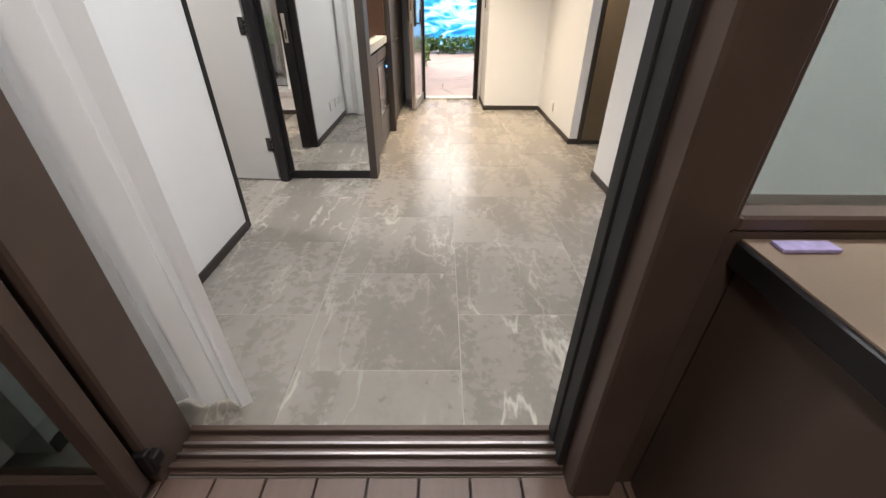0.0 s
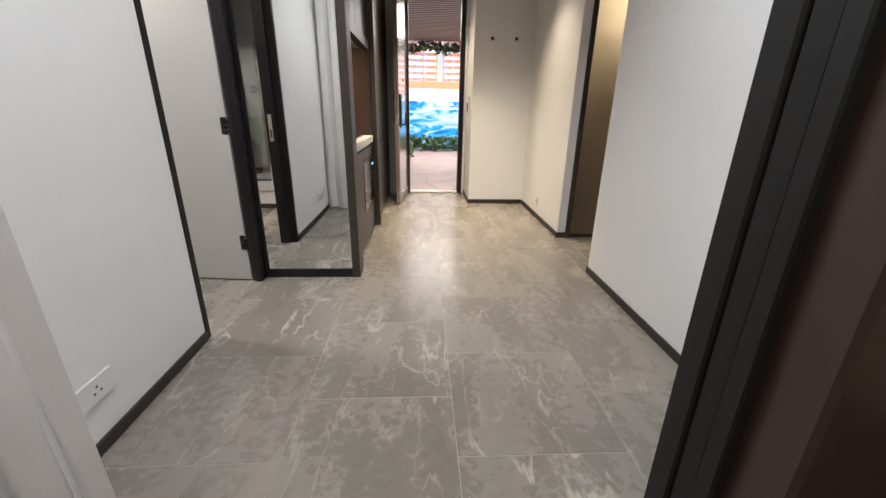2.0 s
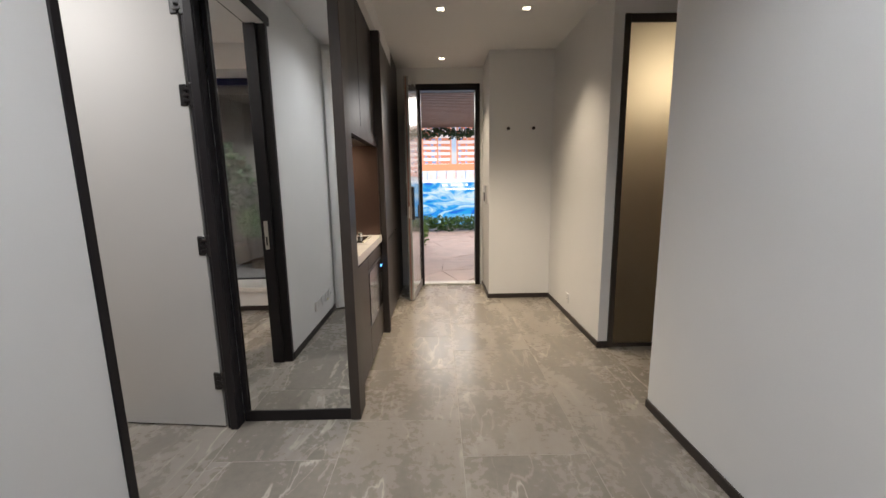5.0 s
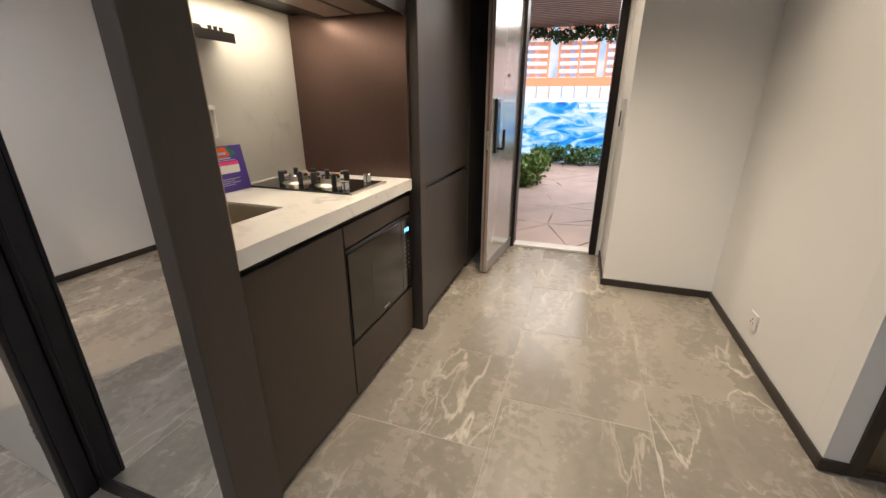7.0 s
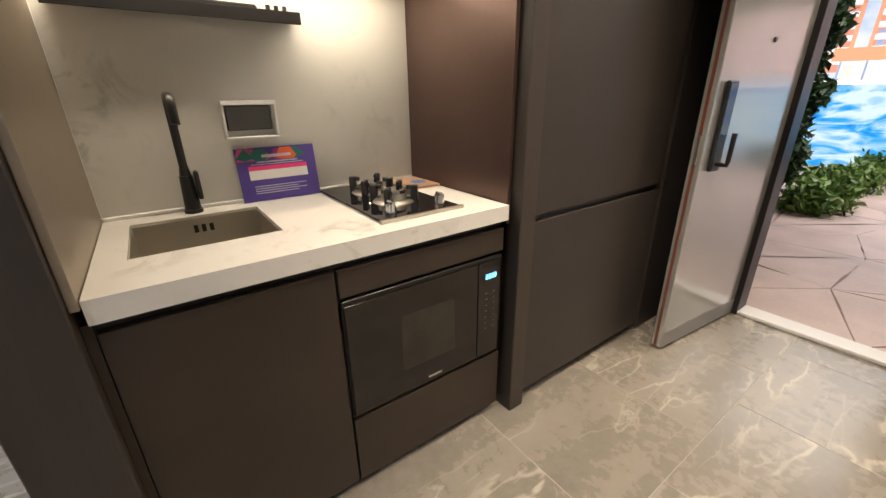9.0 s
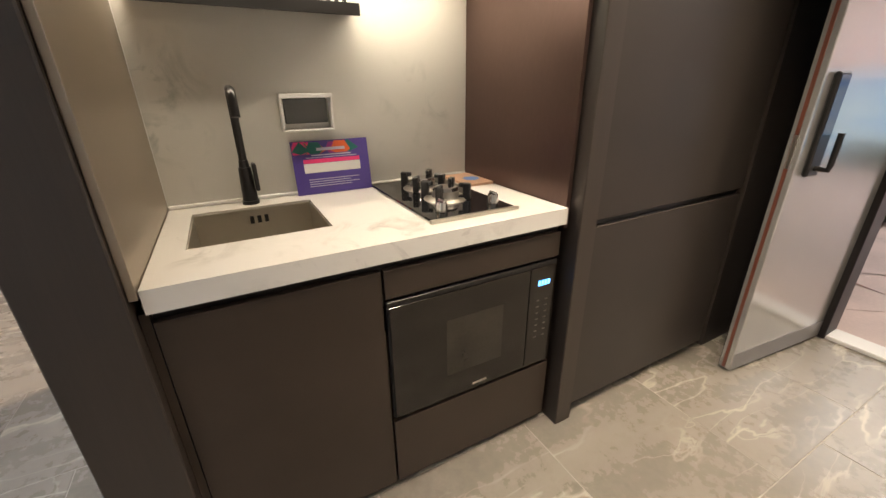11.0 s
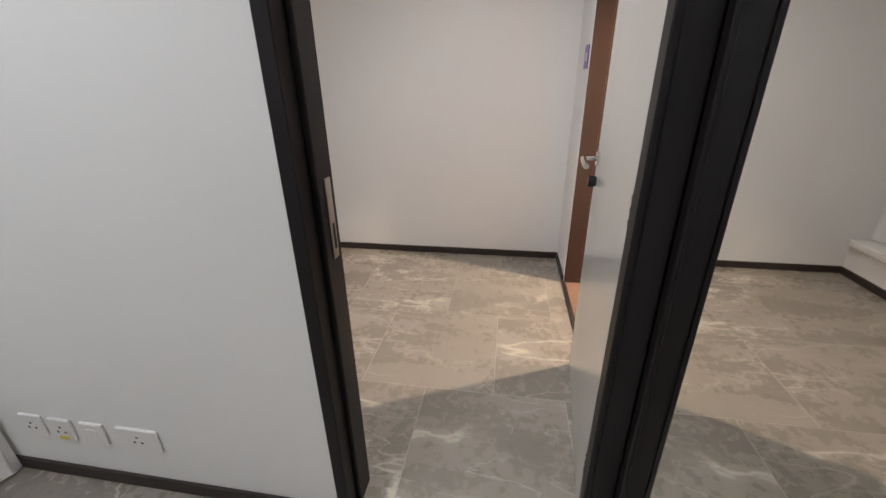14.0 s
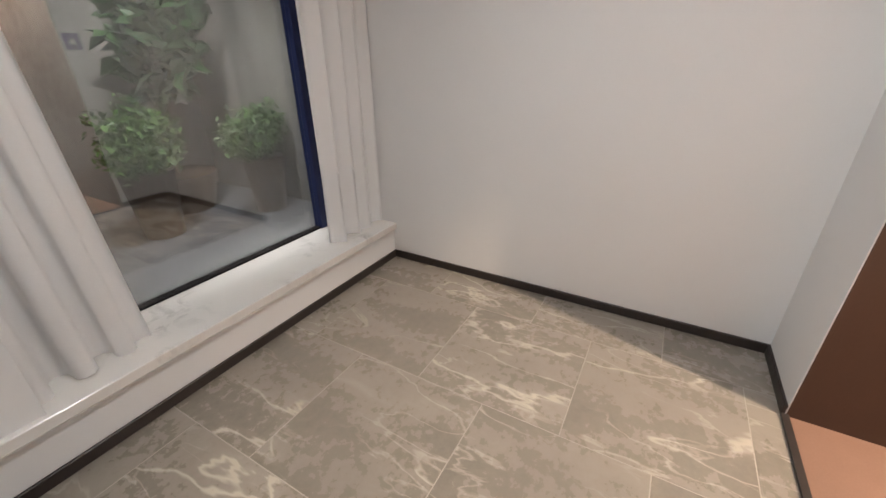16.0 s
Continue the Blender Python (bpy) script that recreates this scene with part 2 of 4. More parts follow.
M_PALEPINK = surface("pale_lining", (0.70, 0.62, 0.58), 0.6, var=0.03)
M_CONCRETE = surface("mottled_concrete_wall", (0.20, 0.185, 0.165), 0.75, var=0.45, scale=2.2, fine=40, bump=0.1, stretch=(1, 1, 0.45))
M_GREYFLOOR = surface("grey_terrace_floor", (0.13, 0.13, 0.14), 0.5, var=0.2, scale=3)
M_PAVE = surface("pink_stamped_stone", (0.56, 0.43, 0.39), 0.5, var=0.14, scale=3, fine=60, bump=0.1)
M_JOINT = surface("dark_paving_joint", (0.33, 0.24, 0.21), 0.8, var=0.2)
M_SLAT = surface("timber_soffit_slat", (0.36, 0.25, 0.20), 0.4, var=0.15, scale=8)
# dark finish for the surfaces added to close off outer spaces
M_OUTWALL = surface("dark_enclosure", (0.10, 0.09, 0.09), 0.8, var=0.1)
M_LEAF = leaf_mat("shrub_leaf", (0.030, 0.075, 0.014), (0.10, 0.21, 0.035))
M_FERN = leaf_mat("fern_leaf", (0.06, 0.13, 0.02), (0.20, 0.32, 0.07))
M_DARKLEAF = leaf_mat("dark_leaf", (0.018, 0.050, 0.016), (0.055, 0.125, 0.04))
M_POT = surface("dark_planter", (0.075, 0.046, 0.032), 0.5, var=0.2)
M_LAMP = glow("lamp_lens", (1.0, 0.84, 0.62), 14.0)
M_LED = glow("warm_led_strip", (1.0, 0.80, 0.50), 11.0)
M_BLUEDIGIT = glow("blue_display_digit", (0.10, 0.42, 1.0), 6.0)


# ---------------------------------------------------------------- world and lights
world = bpy.data.worlds.new("world")
scene.world = world
world.use_nodes = True
wn = world.node_tree.nodes
sky = wn.new("ShaderNodeTexSky")
sky.sky_type, sky.sun_disc = "NISHITA", False
sky.sun_elevation, sky.sun_rotation = radians(40), radians(180)
wn["Background"].inputs["Strength"].default_value = 0.05
world.node_tree.links.new(sky.outputs[0], wn["Background"].inputs["Color"])


def lamp(name, kind, where, watts, col, size=0.1, target=None, spot=100, blend=0.6, size_y=None):
    d = bpy.data.lights.new(name, kind)
    d.energy, d.color = watts, col
    if kind == "AREA":
        d.size = size
        if size_y:
            d.shape, d.size_y = "RECTANGLE", size_y
    else:
        d.shadow_soft_size = size
    if kind == "SPOT":
        d.spot_size, d.spot_blend = radians(spot), blend
    ob = new(name, d)
    ob.matrix_world = look(where, target) if target else Matrix.Translation(where)
    return ob


WARM, NEUTRAL, COOL = (1.0, 0.83, 0.62), (0.98, 0.96, 0.96), (0.92, 0.95, 1.0)
CEIL = 2.63
# the third downlight here is an added one
DOWNLIGHTS = [(-0.03, 5.85, 30, WARM), (0.62, 4.62, 30, WARM), (-0.05, 4.62, 55, WARM)]
# unseen, assumed downlights that light the hall and the bedroom
UNSEEN_ROOMLIGHTS = [(-0.5, 1.95, 19.5, COOL), (0.5, 1.95, 19.5, COOL), (-1.85, 2.75, 31, NEUTRAL)]


def downlight(x, y, z, watts, col, size=0.03, spread=150):
    r = root("ceiling_downlight", "small square recessed ceiling downlight with white trim", "lamp", "recessed ceiling downlights")
    boxes("trim", [((x - 0.045, y - 0.045, z - 0.006), (x + 0.045, y - 0.025, z - 0.001)), ((x - 0.045, y + 0.025, z - 0.006), (x + 0.045, y + 0.045, z - 0.001)),
                   ((x - 0.045, y - 0.025, z - 0.006), (x - 0.025, y + 0.025, z - 0.001)), ((x + 0.025, y - 0.025, z - 0.006), (x + 0.045, y + 0.025, z - 0.001))], M_PLATE, r)
    box("lens", (x - 0.024, y - 0.024, z - 0.004), (x + 0.024, y + 0.024, z - 0.001), M_LAMP, r)
    lamp("downlight_beam", "SPOT", (x, y, z - 0.02), watts, col, size, (x, y, 0), spread, 0.9)


for x, y, w, c in DOWNLIGHTS + UNSEEN_ROOMLIGHTS:
    downlight(x, y, CEIL, w * 4.0, c, 0.05, 92 if c == WARM else 155)
# warm light in the wet room beyond the bedroom opening; then added lights for the bathroom behind the frosted door,
# terrace, plaza and balcony
lamp("ensuite_lamp", "SPOT", (-2.57, 4.48, 2.35), 350, (1.0, 0.78, 0.58), 0.02, (-2.57, 4.30, 0), 105, 0.3)
# unseen lamp, placed to light the frosted pane from behind
lamp("bathroom_backlight", "POINT", (2.3, 5.6, 2.3), 10, (1.0, 0.86, 0.64), 0.25)
# unseen spot, added to brighten the plants outside the window
lamp("terrace_fill", "SPOT", (-2.4, 0.80, 2.55), 210, NEUTRAL, 0.12, (-2.75, -0.35, 0.5), 85, 0.6)
# wide overhead fill, added to brighten the paving
lamp("plaza_fill", "AREA", (0.6, 10.2, 2.80), 175, (1.0, 0.96, 0.93), 3.2, (0.6, 10.2, 0))
# added fill with no fixture, lifts the dark balcony
lamp("balcony_fill", "AREA", (-0.3, -0.2, 2.58), 20, (1.0, 0.93, 0.88), 0.5, (-0.3, -0.2, 0))
lamp("kitchen_led_lamp", "AREA", (-1.05, 3.97, 1.595), 6.2, (1.0, 0.86, 0.66), 1.0, (-1.08, 3.97, 0), size_y=0.04)

# ---------------------------------------------------------------- shell
WT = 0.12
LX, RX = -1.205, 1.09          # hall side walls
FRONT_Y, ENTRY_Y = 1.19, 6.207


def skirting(a, b, proud, parent=None):
    """A dark skirting along a wall line; proud gives the side it stands on."""
    x0, y0, x1, y1 = a[0], a[1], b[0], b[1]
    ox, oy = proud
    ob = box("baseboard", (min(x0, x1) + min(0, ox * 0.012), min(y0, y1) + min(0, oy * 0.012), 0.001),
             (max(x0, x1) + max(0, ox * 0.012), max(y0, y1) + max(0, oy * 0.012), 0.05), M_BASE, bevel=0.002)
    return structure(ob, "dark brown skirting board along the wall foot")


def wall(name, a, b, label="smooth white painted interior wall", mat=None):
    return structure(box(name, a, b, mat or M_WALL), label)


# hall: west wall with the bedroom doorway, east wall, bathroom recess, entry
wall("wall_hall_west", (LX - WT, FRONT_Y, 0), (LX, 2.540, CEIL))
wall("wall_hall_west_lintel", (LX - WT, 2.515, 2.33), (LX, 3.31, CEIL))
wall("wall_hall_east", (RX, FRONT_Y, 0), (RX + 0.9, 3.373, CEIL))
wall("wall_recess_east", (1.99, 3.373, 0), (2.1, 4.2, CEIL))
wall("wall_recess_lintel", (1.135, 4.2, 2.42), (2.1, 4.3, CEIL))
wall("wall_corridor_east", (1.135, 4.3, 0), (1.235, 5.59, CEIL))
wall("wall_corridor_east_pier", (1.135, 4.2, 0), (1.208, 4.2995, 2.419))
skirting((1.123, 4.2), (1.208, 4.2), (0, -1))
wall("wall_hook", (0.46, 5.59, 0), (1.235, 6.32, CEIL))
wall("wall_entry_top", (-0.62, ENTRY_Y, 2.45), (0.46, 6.32, CEIL))
wall("wall_entry_right", (0.424, ENTRY_Y, 0), (0.459, 6.32, 2.45))
wall("wall_entry_left", (-0.62, ENTRY_Y, 0), (-0.342, 6.32, 2.45))
wall("wall_beside_entry", (-0.75, 5.60, 0), (-0.56, 6.32, CEIL), "dark panelled wall beside the entry door", M_CABTALL)
wall("wall_kitchen_back", (-1.33, 3.47, 0), (-1.21, 6.32, CEIL))
wall("wall_behind_mirror", (-1.33, 3.40, 0), (-1.2, 3.47, CEIL))
skirting((LX, 1.19), (LX, 2.538), (1, 0))
skirting((RX, 1.19), (RX, 3.373), (-1, 0))
skirting((RX, 3.373), (1.98, 3.373), (0, 1))
skirting((1.135, 4.2), (1.135, 5.59), (-1, 0))
skirting((0.46, 5.59), (1.122, 5.59), (0, -1))
skirting((0.46, 5.578), (0.46, 6.2), (-1, 0))
# bathroom behind the frosted door
wall("wall_bathroom_back", (1.235, 5.85, 0), (2.6, 5.95, CEIL), "beige tiled bathroom wall", M_PALEPINK)
wall("wall_bathroom_east", (2.5, 4.3, 0), (2.6, 5.85, CEIL), "beige tiled bathroom wall", M_PALEPINK)
wall("wall_bathroom_south", (2.1, 4.2, 0), (2.6, 4.3, CEIL), "beige tiled bathroom wall", M_PALEPINK)

# bedroom
BX, BY0, BY1 = -3.302, 1.330, 3.408
wall("wall_bedroom_west", (BX - WT, 0.9, 0), (BX, 4.9, CEIL))
wall("wall_bedroom_north_a", (BX, BY1, 0), (-2.90, BY1 + 0.1, CEIL))
wall("wall_bedroom_north_b", (-2.02, BY1, 0), (-1.33, BY1 + 0.1, CEIL))
wall("wall_bedroom_north_lintel", (-2.90, BY1, 2.08), (-2.02, BY1 + 0.1, CEIL))
wall("wall_under_window", (BX, 0.93, 0), (-1.3255, BY0, 0.205))
wall("wall_window_pier", (-1.50, 0.93, 0.25), (-1.3255, BY0, CEIL))
wall("wall_window_head", (BX, 0.93, 2.40), (-1.5, BY0, CEIL))
skirting((BX, BY0), (BX, BY1), (1, 0))
skirting((BX, BY1), (-2.90, BY1), (0, -1))
skirting((BX + 0.012, BY0), (-1.34, BY0), (0, 1))
skirting((LX - WT, 1.342), (LX - WT, 2.515), (-1, 0))
structure(box("threshold_bedroom", (-2.90, BY1 - 0.012, 0.0005), (-2.02, BY1 + 0.012, 0.012), M_BASE), "dark threshold strip on the floor")
# wet room beyond
structure(box("wall_ensuite_west", (-2.98, BY1 + 0.1, 0), (-2.90, 4.85, CEIL), M_BROWNWALL), "brown laminate wall of the small side room")
structure(box("wall_ensuite_reveal", (-2.906, BY1 + 0.004, 0), (-2.8985, BY1 + 0.0995, 2.08), M_BROWNWALL), "brown laminate door reveal")
structure(box("wall_ensuite_north", (-2.90, 4.75, 0), (-1.33, 4.85, CEIL), M_PALEPINK), "pale pink wall of the small side room")
structure(box("floor_ensuite", (-2.898, BY1 + 0.013, -0.05), (-1.33, 4.75, 0.004), M_BROWNFLOOR), "warm brown floor of the small side room")
structure(box("wall_ensuite_east", (-1.40, BY1 + 0.1, 0), (-1.33, 4.75, CEIL), M_PALEPINK), "pale pink wall of the small side room")

structure(box("ceiling", (-3.45, 1.19, CEIL), (2.6, 6.32, CEIL + 0.1), M_CEIL), "plain white ceiling")
structure(box("floor", (-3.45, 1.114, -0.08), (2.6, 6.32, -0.0012), M_GROUT), "grey marble tiled floor with pale joints")
FLOOR = bpy.data.objects["floor"]

# ---------------------------------------------------------------- bedroom doorway, door, mirror
lin = root("door_lining", "dark brown-black door lining of the bedroom doorway", "door frame")
boxes("jamb", [((LX - WT - 0.012, 2.538, 0), (LX + 0.006, 2.575, 2.33)), ((LX - WT - 0.012, 2.575, 0), (LX - 0.05, 2.590, 2.33)),
               ((LX - 0.050, 3.255, 0), (LX + 0.012, 3.3115, 2.33)), ((LX - 0.030, 3.240, 0), (LX + 0.012, 3.255, 2.33)), ((LX - WT - 0.012, 3.312, 0), (LX - 0.050, 3.40, 2.33))], M_JAMB, lin, 0.003)
box("head", (LX - WT - 0.012, 2.512, 2.331), (LX + 0.012, 3.318, 2.39), M_JAMB, lin, 0.003)
bm = empty_bm()
add_box(bm, LX - 0.110, 2.5895, 0.85, LX - 0.083, 2.5935, 1.05, 0.001)
finish("strike_plate", bm, M_STEEL, lin)
box("strike_slot", (LX - 0.102, 2.5936, 0.875), (LX - 0.091, 2.5945, 0.94), M_BLACK, lin)

HX, HY = -1.258, 3.262


def at_hinge(ob, ang):
    ob.matrix_world = Matrix.Translation((HX, HY, 0)) @ Matrix.Rotation(radians(ang), 4, "Z")
    return ob


door = root("bedroom_door", "white lacquered flush door standing wide open", "door")
box("leaf", (-0.795, 0.0, 0.008), (-0.012, 0.038, 2.31), M_DOORW, door, 0.002)
for zz in (0.27, 1.0, 1.72, 2.12):
    box("hinge", (-0.050, -0.006, zz - 0.05), (-0.012, 0.012, zz + 0.05), M_BLACK, door, 0.0080, 3)
    box("hinge", (-0.002, -0.010, zz - 0.055), (0.026, 0.004, zz + 0.055), M_BLACK, door, 0.0055, 3)
    for dz in (-0.026, 0.0, 0.026):
        box("hinge_arm", (-0.028, -0.011, zz + dz - 0.008), (0.010, -0.002, zz + dz + 0.009), M_DARK, door, 0.003)
for side in (-1, 1):
    yy = -0.001 if side < 0 else 0.039
    cyl("handle_rose", (-0.73, yy + side * 0.004, 0.985), 0.026, 0.010, M_CHROME if side < 0 else M_BLACK, door, "Y")
    tube("handle", [(-0.73, yy, 0.985), (-0.73, yy + side * 0.05, 0.985), (-0.715, yy + side * 0.056, 0.985), (-0.64, yy + side * 0.056, 0.983), (-0.615, yy + side * 0.05, 0.975)], 0.010, M_CHROME, door)
    cyl("thumb_turn", (-0.73, yy + side * 0.014, 0.90), 0.023, 0.028, M_BLACK, door, "Y", 0.019)
at_hinge(door, -5.5)

mir = root("wall_mirror", "tall wall mirror in a dark frame on the pier", "mirror")
box("glass", (-1.175, 3.318, 0.062), (-0.585, 3.326, 2.42), M_MIRROR, mir)
boxes("frame", [((-1.19, 3.312, 0.001), (-0.602, 3.335, 0.062)), ((-1.19, 3.312, 2.42), (-0.602, 3.335, 2.47)), ((-1.192, 3.312, 0.062), (-1.165, 3.335, 2.42))], M_DARK, mir, 0.002)
box("backing", (-1.19, 3.336, 0.001), (-0.603, 3.448, 2.47), M_DARK, mir)
wall("wall_over_mirror", (-1.20, 3.31, 2.47), (-0.55, 3.47, CEIL))

# ---------------------------------------------------------------- kitchen
KY0, KY1, KX, KF = 3.47, 4.572, -1.205, -0.572
endp = box("kitchen_end_panel", (-0.602, 3.306, 0.0), (-0.548, 3.452, 2.47), M_POST, None, 0.003)
tagged(endp, "dark brown upright end panel beside the mirror", "panel")
endl = box("kitchen_side_panel", (-1.205, 3.453, 0.856), (-0.565, 3.468, 1.60), M_SIDE, None, 0.001)
tagged(endl, "brushed bronze metal side panel above the counter", "panel")
structure(box("wall_backsplash", (-1.209, KY0, 0.80), (-1.2, KY1 + 0.003, 1.62), M_SPLASH), "white marble backsplash with grey clouds")
top = root("kitchen_counter", "white quartz kitchen counter with a sink cut-out", "counter")
SX0, SX1, SY0, SY1, TOP = -1.10, -0.772, 3.537, 3.888, 0.872
boxes("worktop", [((-1.2, KY0, TOP - 0.053), (SX0, KY1, TOP)), ((SX1, KY0, TOP - 0.053), (KF, KY1, TOP)), ((SX0, KY0, TOP - 0.053), (SX1, SY0, TOP)), ((SX0, SY1, TOP - 0.053), (SX1, KY1, TOP))], M_COUNTER, top)
box("upstand", (-1.2, KY0, TOP), (-1.186, KY1, TOP + 0.012), M_COUNTER, top, 0.002)
sink = root("kitchen_sink", "brushed steel undermount kitchen sink", "sink")
D = 0.19
boxes("bowl", [((SX0 - 0.004, SY0 - 0.004, TOP - D), (SX0 + 0.002, SY1 + 0.004, TOP - 0.008)), ((SX1 - 0.002, SY0 - 0.004, TOP - D), (SX1 + 0.004, SY1 + 0.004, TOP - 0.008)),
               ((SX0, SY0 - 0.004, TOP - D), (SX1, SY0 + 0.002, TOP - 0.008)), ((SX0, SY1 - 0.002, TOP - D), (SX1, SY1 + 0.004, TOP - 0.008)), ((SX0, SY0, TOP - D - 0.004), (SX1, SY1, TOP - D))], M_STEEL, sink)
boxes("overflow_slot", [((SX0 + 0.002, 3.715 + i * 0.022, TOP - 0.055), (SX0 + 0.0045, 3.727 + i * 0.022, TOP - 0.03)) for i in (-1, 0, 1)], M_BLACK, sink, 0.001)
cyl("drain", (-0.94, 3.71, TOP - D + 0.004), 0.045, 0.006, M_CHROME, sink)

tap = root("kitchen_tap", "matt black gooseneck kitchen tap", "tap")
TX, TY = -1.152, 3.708
cyl("base", (TX, TY, TOP + 0.006), 0.027, 0.012, M_BLACK, tap)
cyl("body", (TX, TY, TOP + 0.065), 0.024, 0.11, M_BLACK, tap, r1=0.019)
R0 = 0.03
arc = [(TX, TY, TOP + 0.10), (TX, TY, TOP + 0.325)] + [(TX + R0 * (1 - math.cos(radians(a))), TY, TOP + 0.325 + R0 * math.sin(radians(a))) for a in range(15, 91, 15)] + [(TX + 0.115, TY, TOP + 0.351)] + [(TX + 0.115 + R0 * math.sin(radians(a)), TY, TOP + 0.321 + R0 * math.cos(radians(a))) for a in range(15, 76, 15)] + [(TX + 0.155, TY, TOP + 0.282)]
tube("spout", arc, 0.0125, M_BLACK, tap)
box("lever", (TX + 0.005, TY + 0.020, TOP + 0.045), (TX + 0.040, TY + 0.034, TOP + 0.135), M_BLACK, tap, 0.006, 3)
cyl("collar", (TX, TY, TOP + 0.128), 0.0165, 0.03, M_BLACK, tap, r1=0.014)

hob = root("gas_hob", "two-burner black glass gas hob set in the counter", "hob")
box("glass_top", (-1.172, 4.132, TOP + 0.0005), (-0.645, 4.426, TOP + 0.009), M_GLASSBLACK, hob, 0.003)
for rx0, rx1 in ((-0.652, -0.640), (-1.177, -1.173)):
    box("steel_rim", (rx0, 4.128, TOP + 0.0002), (rx1, 4.430, TOP + 0.0105), M_STEEL, hob)
for bx, by in ((-1.02, 4.285), (-0.845, 4.285)):
    z = TOP + 0.009
    cyl("burner_dish", (bx, by, z + 0.004), 0.075, 0.008, M_STEEL, hob, r1=0.065, seg=32)
    cyl("burner_ring", (bx, by, z + 0.018), 0.048, 0.022, M_STEEL, hob, r1=0.042, seg=28)
    cyl("burner_cap", (bx, by, z + 0.034), 0.044, 0.010, M_CHROME, hob, r1=0.038, seg=28)
    for k in range(4):
        bm = empty_bm()
        a = radians(45 + 90 * k)
        m = Matrix.Translation((bx, by, z)) @ Matrix.Rotation(a, 4, "Z")
        for lo, hi in (((0.045, -0.009, 0.0), (0.078, 0.009, 0.014)), ((0.060, -0.010, 0.0), (0.085, 0.010, 0.055)), ((0.045, -0.006, 0.040), (0.075, 0.006, 0.055))):
            n0 = len(bm.verts)
            add_box(bm, *lo, *hi, 0.003)
            bm.verts.ensure_lookup_table()
            bmesh.ops.transform(bm, matrix=m, verts=bm.verts[n0:])
        finish("pan_support", bm, M_BLACK, hob)
for ky in (4.20, 4.385):
    cyl("knob", (-0.715, ky, TOP + 0.024), 0.019, 0.028, M_CHROME, hob, r1=0.016, seg=24)
    box("knob_grip", (-0.733, ky - 0.004, TOP + 0.038), (-0.697, ky + 0.004, TOP + 0.046), M_CHROME, hob, 0.002)

base = root("kitchen_base_cabinet", "dark brown kitchen base cabinet with built-in oven niche", "cabinet")
box("body", (-1.19, KY0 + 0.002, 0.06), (-0.606, KY1 - 0.002, 0.60), M_CAB, base)
box("filler_panel", (-1.19, 3.4535, 0.0), (-0.588, 3.4705, 0.815), M_CAB, base)
box("plinth", (-1.15, KY0 + 0.002, 0.0), (-0.625, KY1 - 0.002, 0.06), M_DARK, base)
# black strip stands in for the shade in the gap below the worktop
box("shadow_gap_fill", (-0.625, KY0 + 0.002, 0.68), (-0.606, KY1 - 0.002, 0.817), M_BLACK, base)
box("door", (-0.605, KY0 + 0.003, 0.035), (-0.585, 3.953, 0.792), M_CAB, base, 0.0015)
box("drawer_front", (-0.605, 3.961, 0.708), (-0.585, KY1 - 0.006, 0.792), M_CAB, base, 0.0015)
box("drawer_front", (-0.605, 3.961, 0.035), (-0.585, KY1 - 0.006, 0.284), M_CAB, base, 0.0015)
ov = root("built_in_oven", "black glass built-in microwave oven with blue display", "oven")
box("front_frame", (-0.604, 3.963, 0.296), (-0.588, KY1 - 0.008, 0.696), M_BLACK, ov, 0.002)
box("door_glass", (-0.5875, 3.968, 0.301), (-0.581, 4.448, 0.682), M_OVEN, ov, 0.0015)
box("control_panel", (-0.5875, 4.452, 0.301), (-0.581, 4.558, 0.682), M_OVEN, ov, 0.0015)
boxes("display_digit", [((-0.5809, 4.485 + i * 0.013, 0.616), (-0.5803, 4.494 + i * 0.013, 0.634)) for i in range(4)], M_BLUEDIGIT, ov)
M_PRINT = surface("grey_print", (0.13, 0.12, 0.11), 0.5, var=0.1)
boxes("key_print", [((-0.5809, 4.482 + c * 0.036, 0.415 + r * 0.024), (-0.5803, 4.494 + c * 0.036, 0.419 + r * 0.024)) for c in range(2) for r in range(7)], M_PRINT, ov)["kind"] = "stuff"
box("badge", (-0.5809, 4.235, 0.317), (-0.5803, 4.290, 0.325), M_STEEL, ov)
# lighter rectangle paints a reflection onto the door glass
box("painted_reflection", (-0.5809, 4.14, 0.39), (-0.5803, 4.345, 0.59), surface("oven_reflection", (0.030, 0.026, 0.021), 0.14, var=0.3, bump=0), ov)

structure(box("wall_hob_side", (-1.2, KY1 + 0.004, 0.80), (-0.585, KY1 + 0.02, 1.62), M_RED), "glossy red-brown metal panel beside the hob")
post = box("cabinet_post", (-0.62, KY1 + 0.021, 0.0), (-0.534, 4.668, 2.47), M_POST, None, 0.003)
tagged(post, "dark brown upright cabinet post reaching the floor", "panel")
tall = root("tall_cabinet", "tall dark brown handleless kitchen cabinet", "cabinet")
box("body", (-1.19, 4.67, 0.07), (-0.575, 5.555, 2.47), M_CABTALL, tall)
box("plinth", (-1.15, 4.67, 0.0), (-0.60, 5.555, 0.07), M_DARK, tall)
box("handle_channel", (-0.574, 4.675, 0.794), (-0.570, 5.55, 0.818), M_BLACK, tall)
box("lower_door", (-0.574, 4.675, 0.05), (-0.553, 5.552, 0.794), M_CABTALL, tall, 0.002)
box("upper_door", (-0.574, 4.675, 0.818), (-0.553, 5.552, 2.465), M_CABTALL, tall, 0.002)
upper = root("wall_cabinet", "dark wall cabinet with hood over the counter", "cabinet")
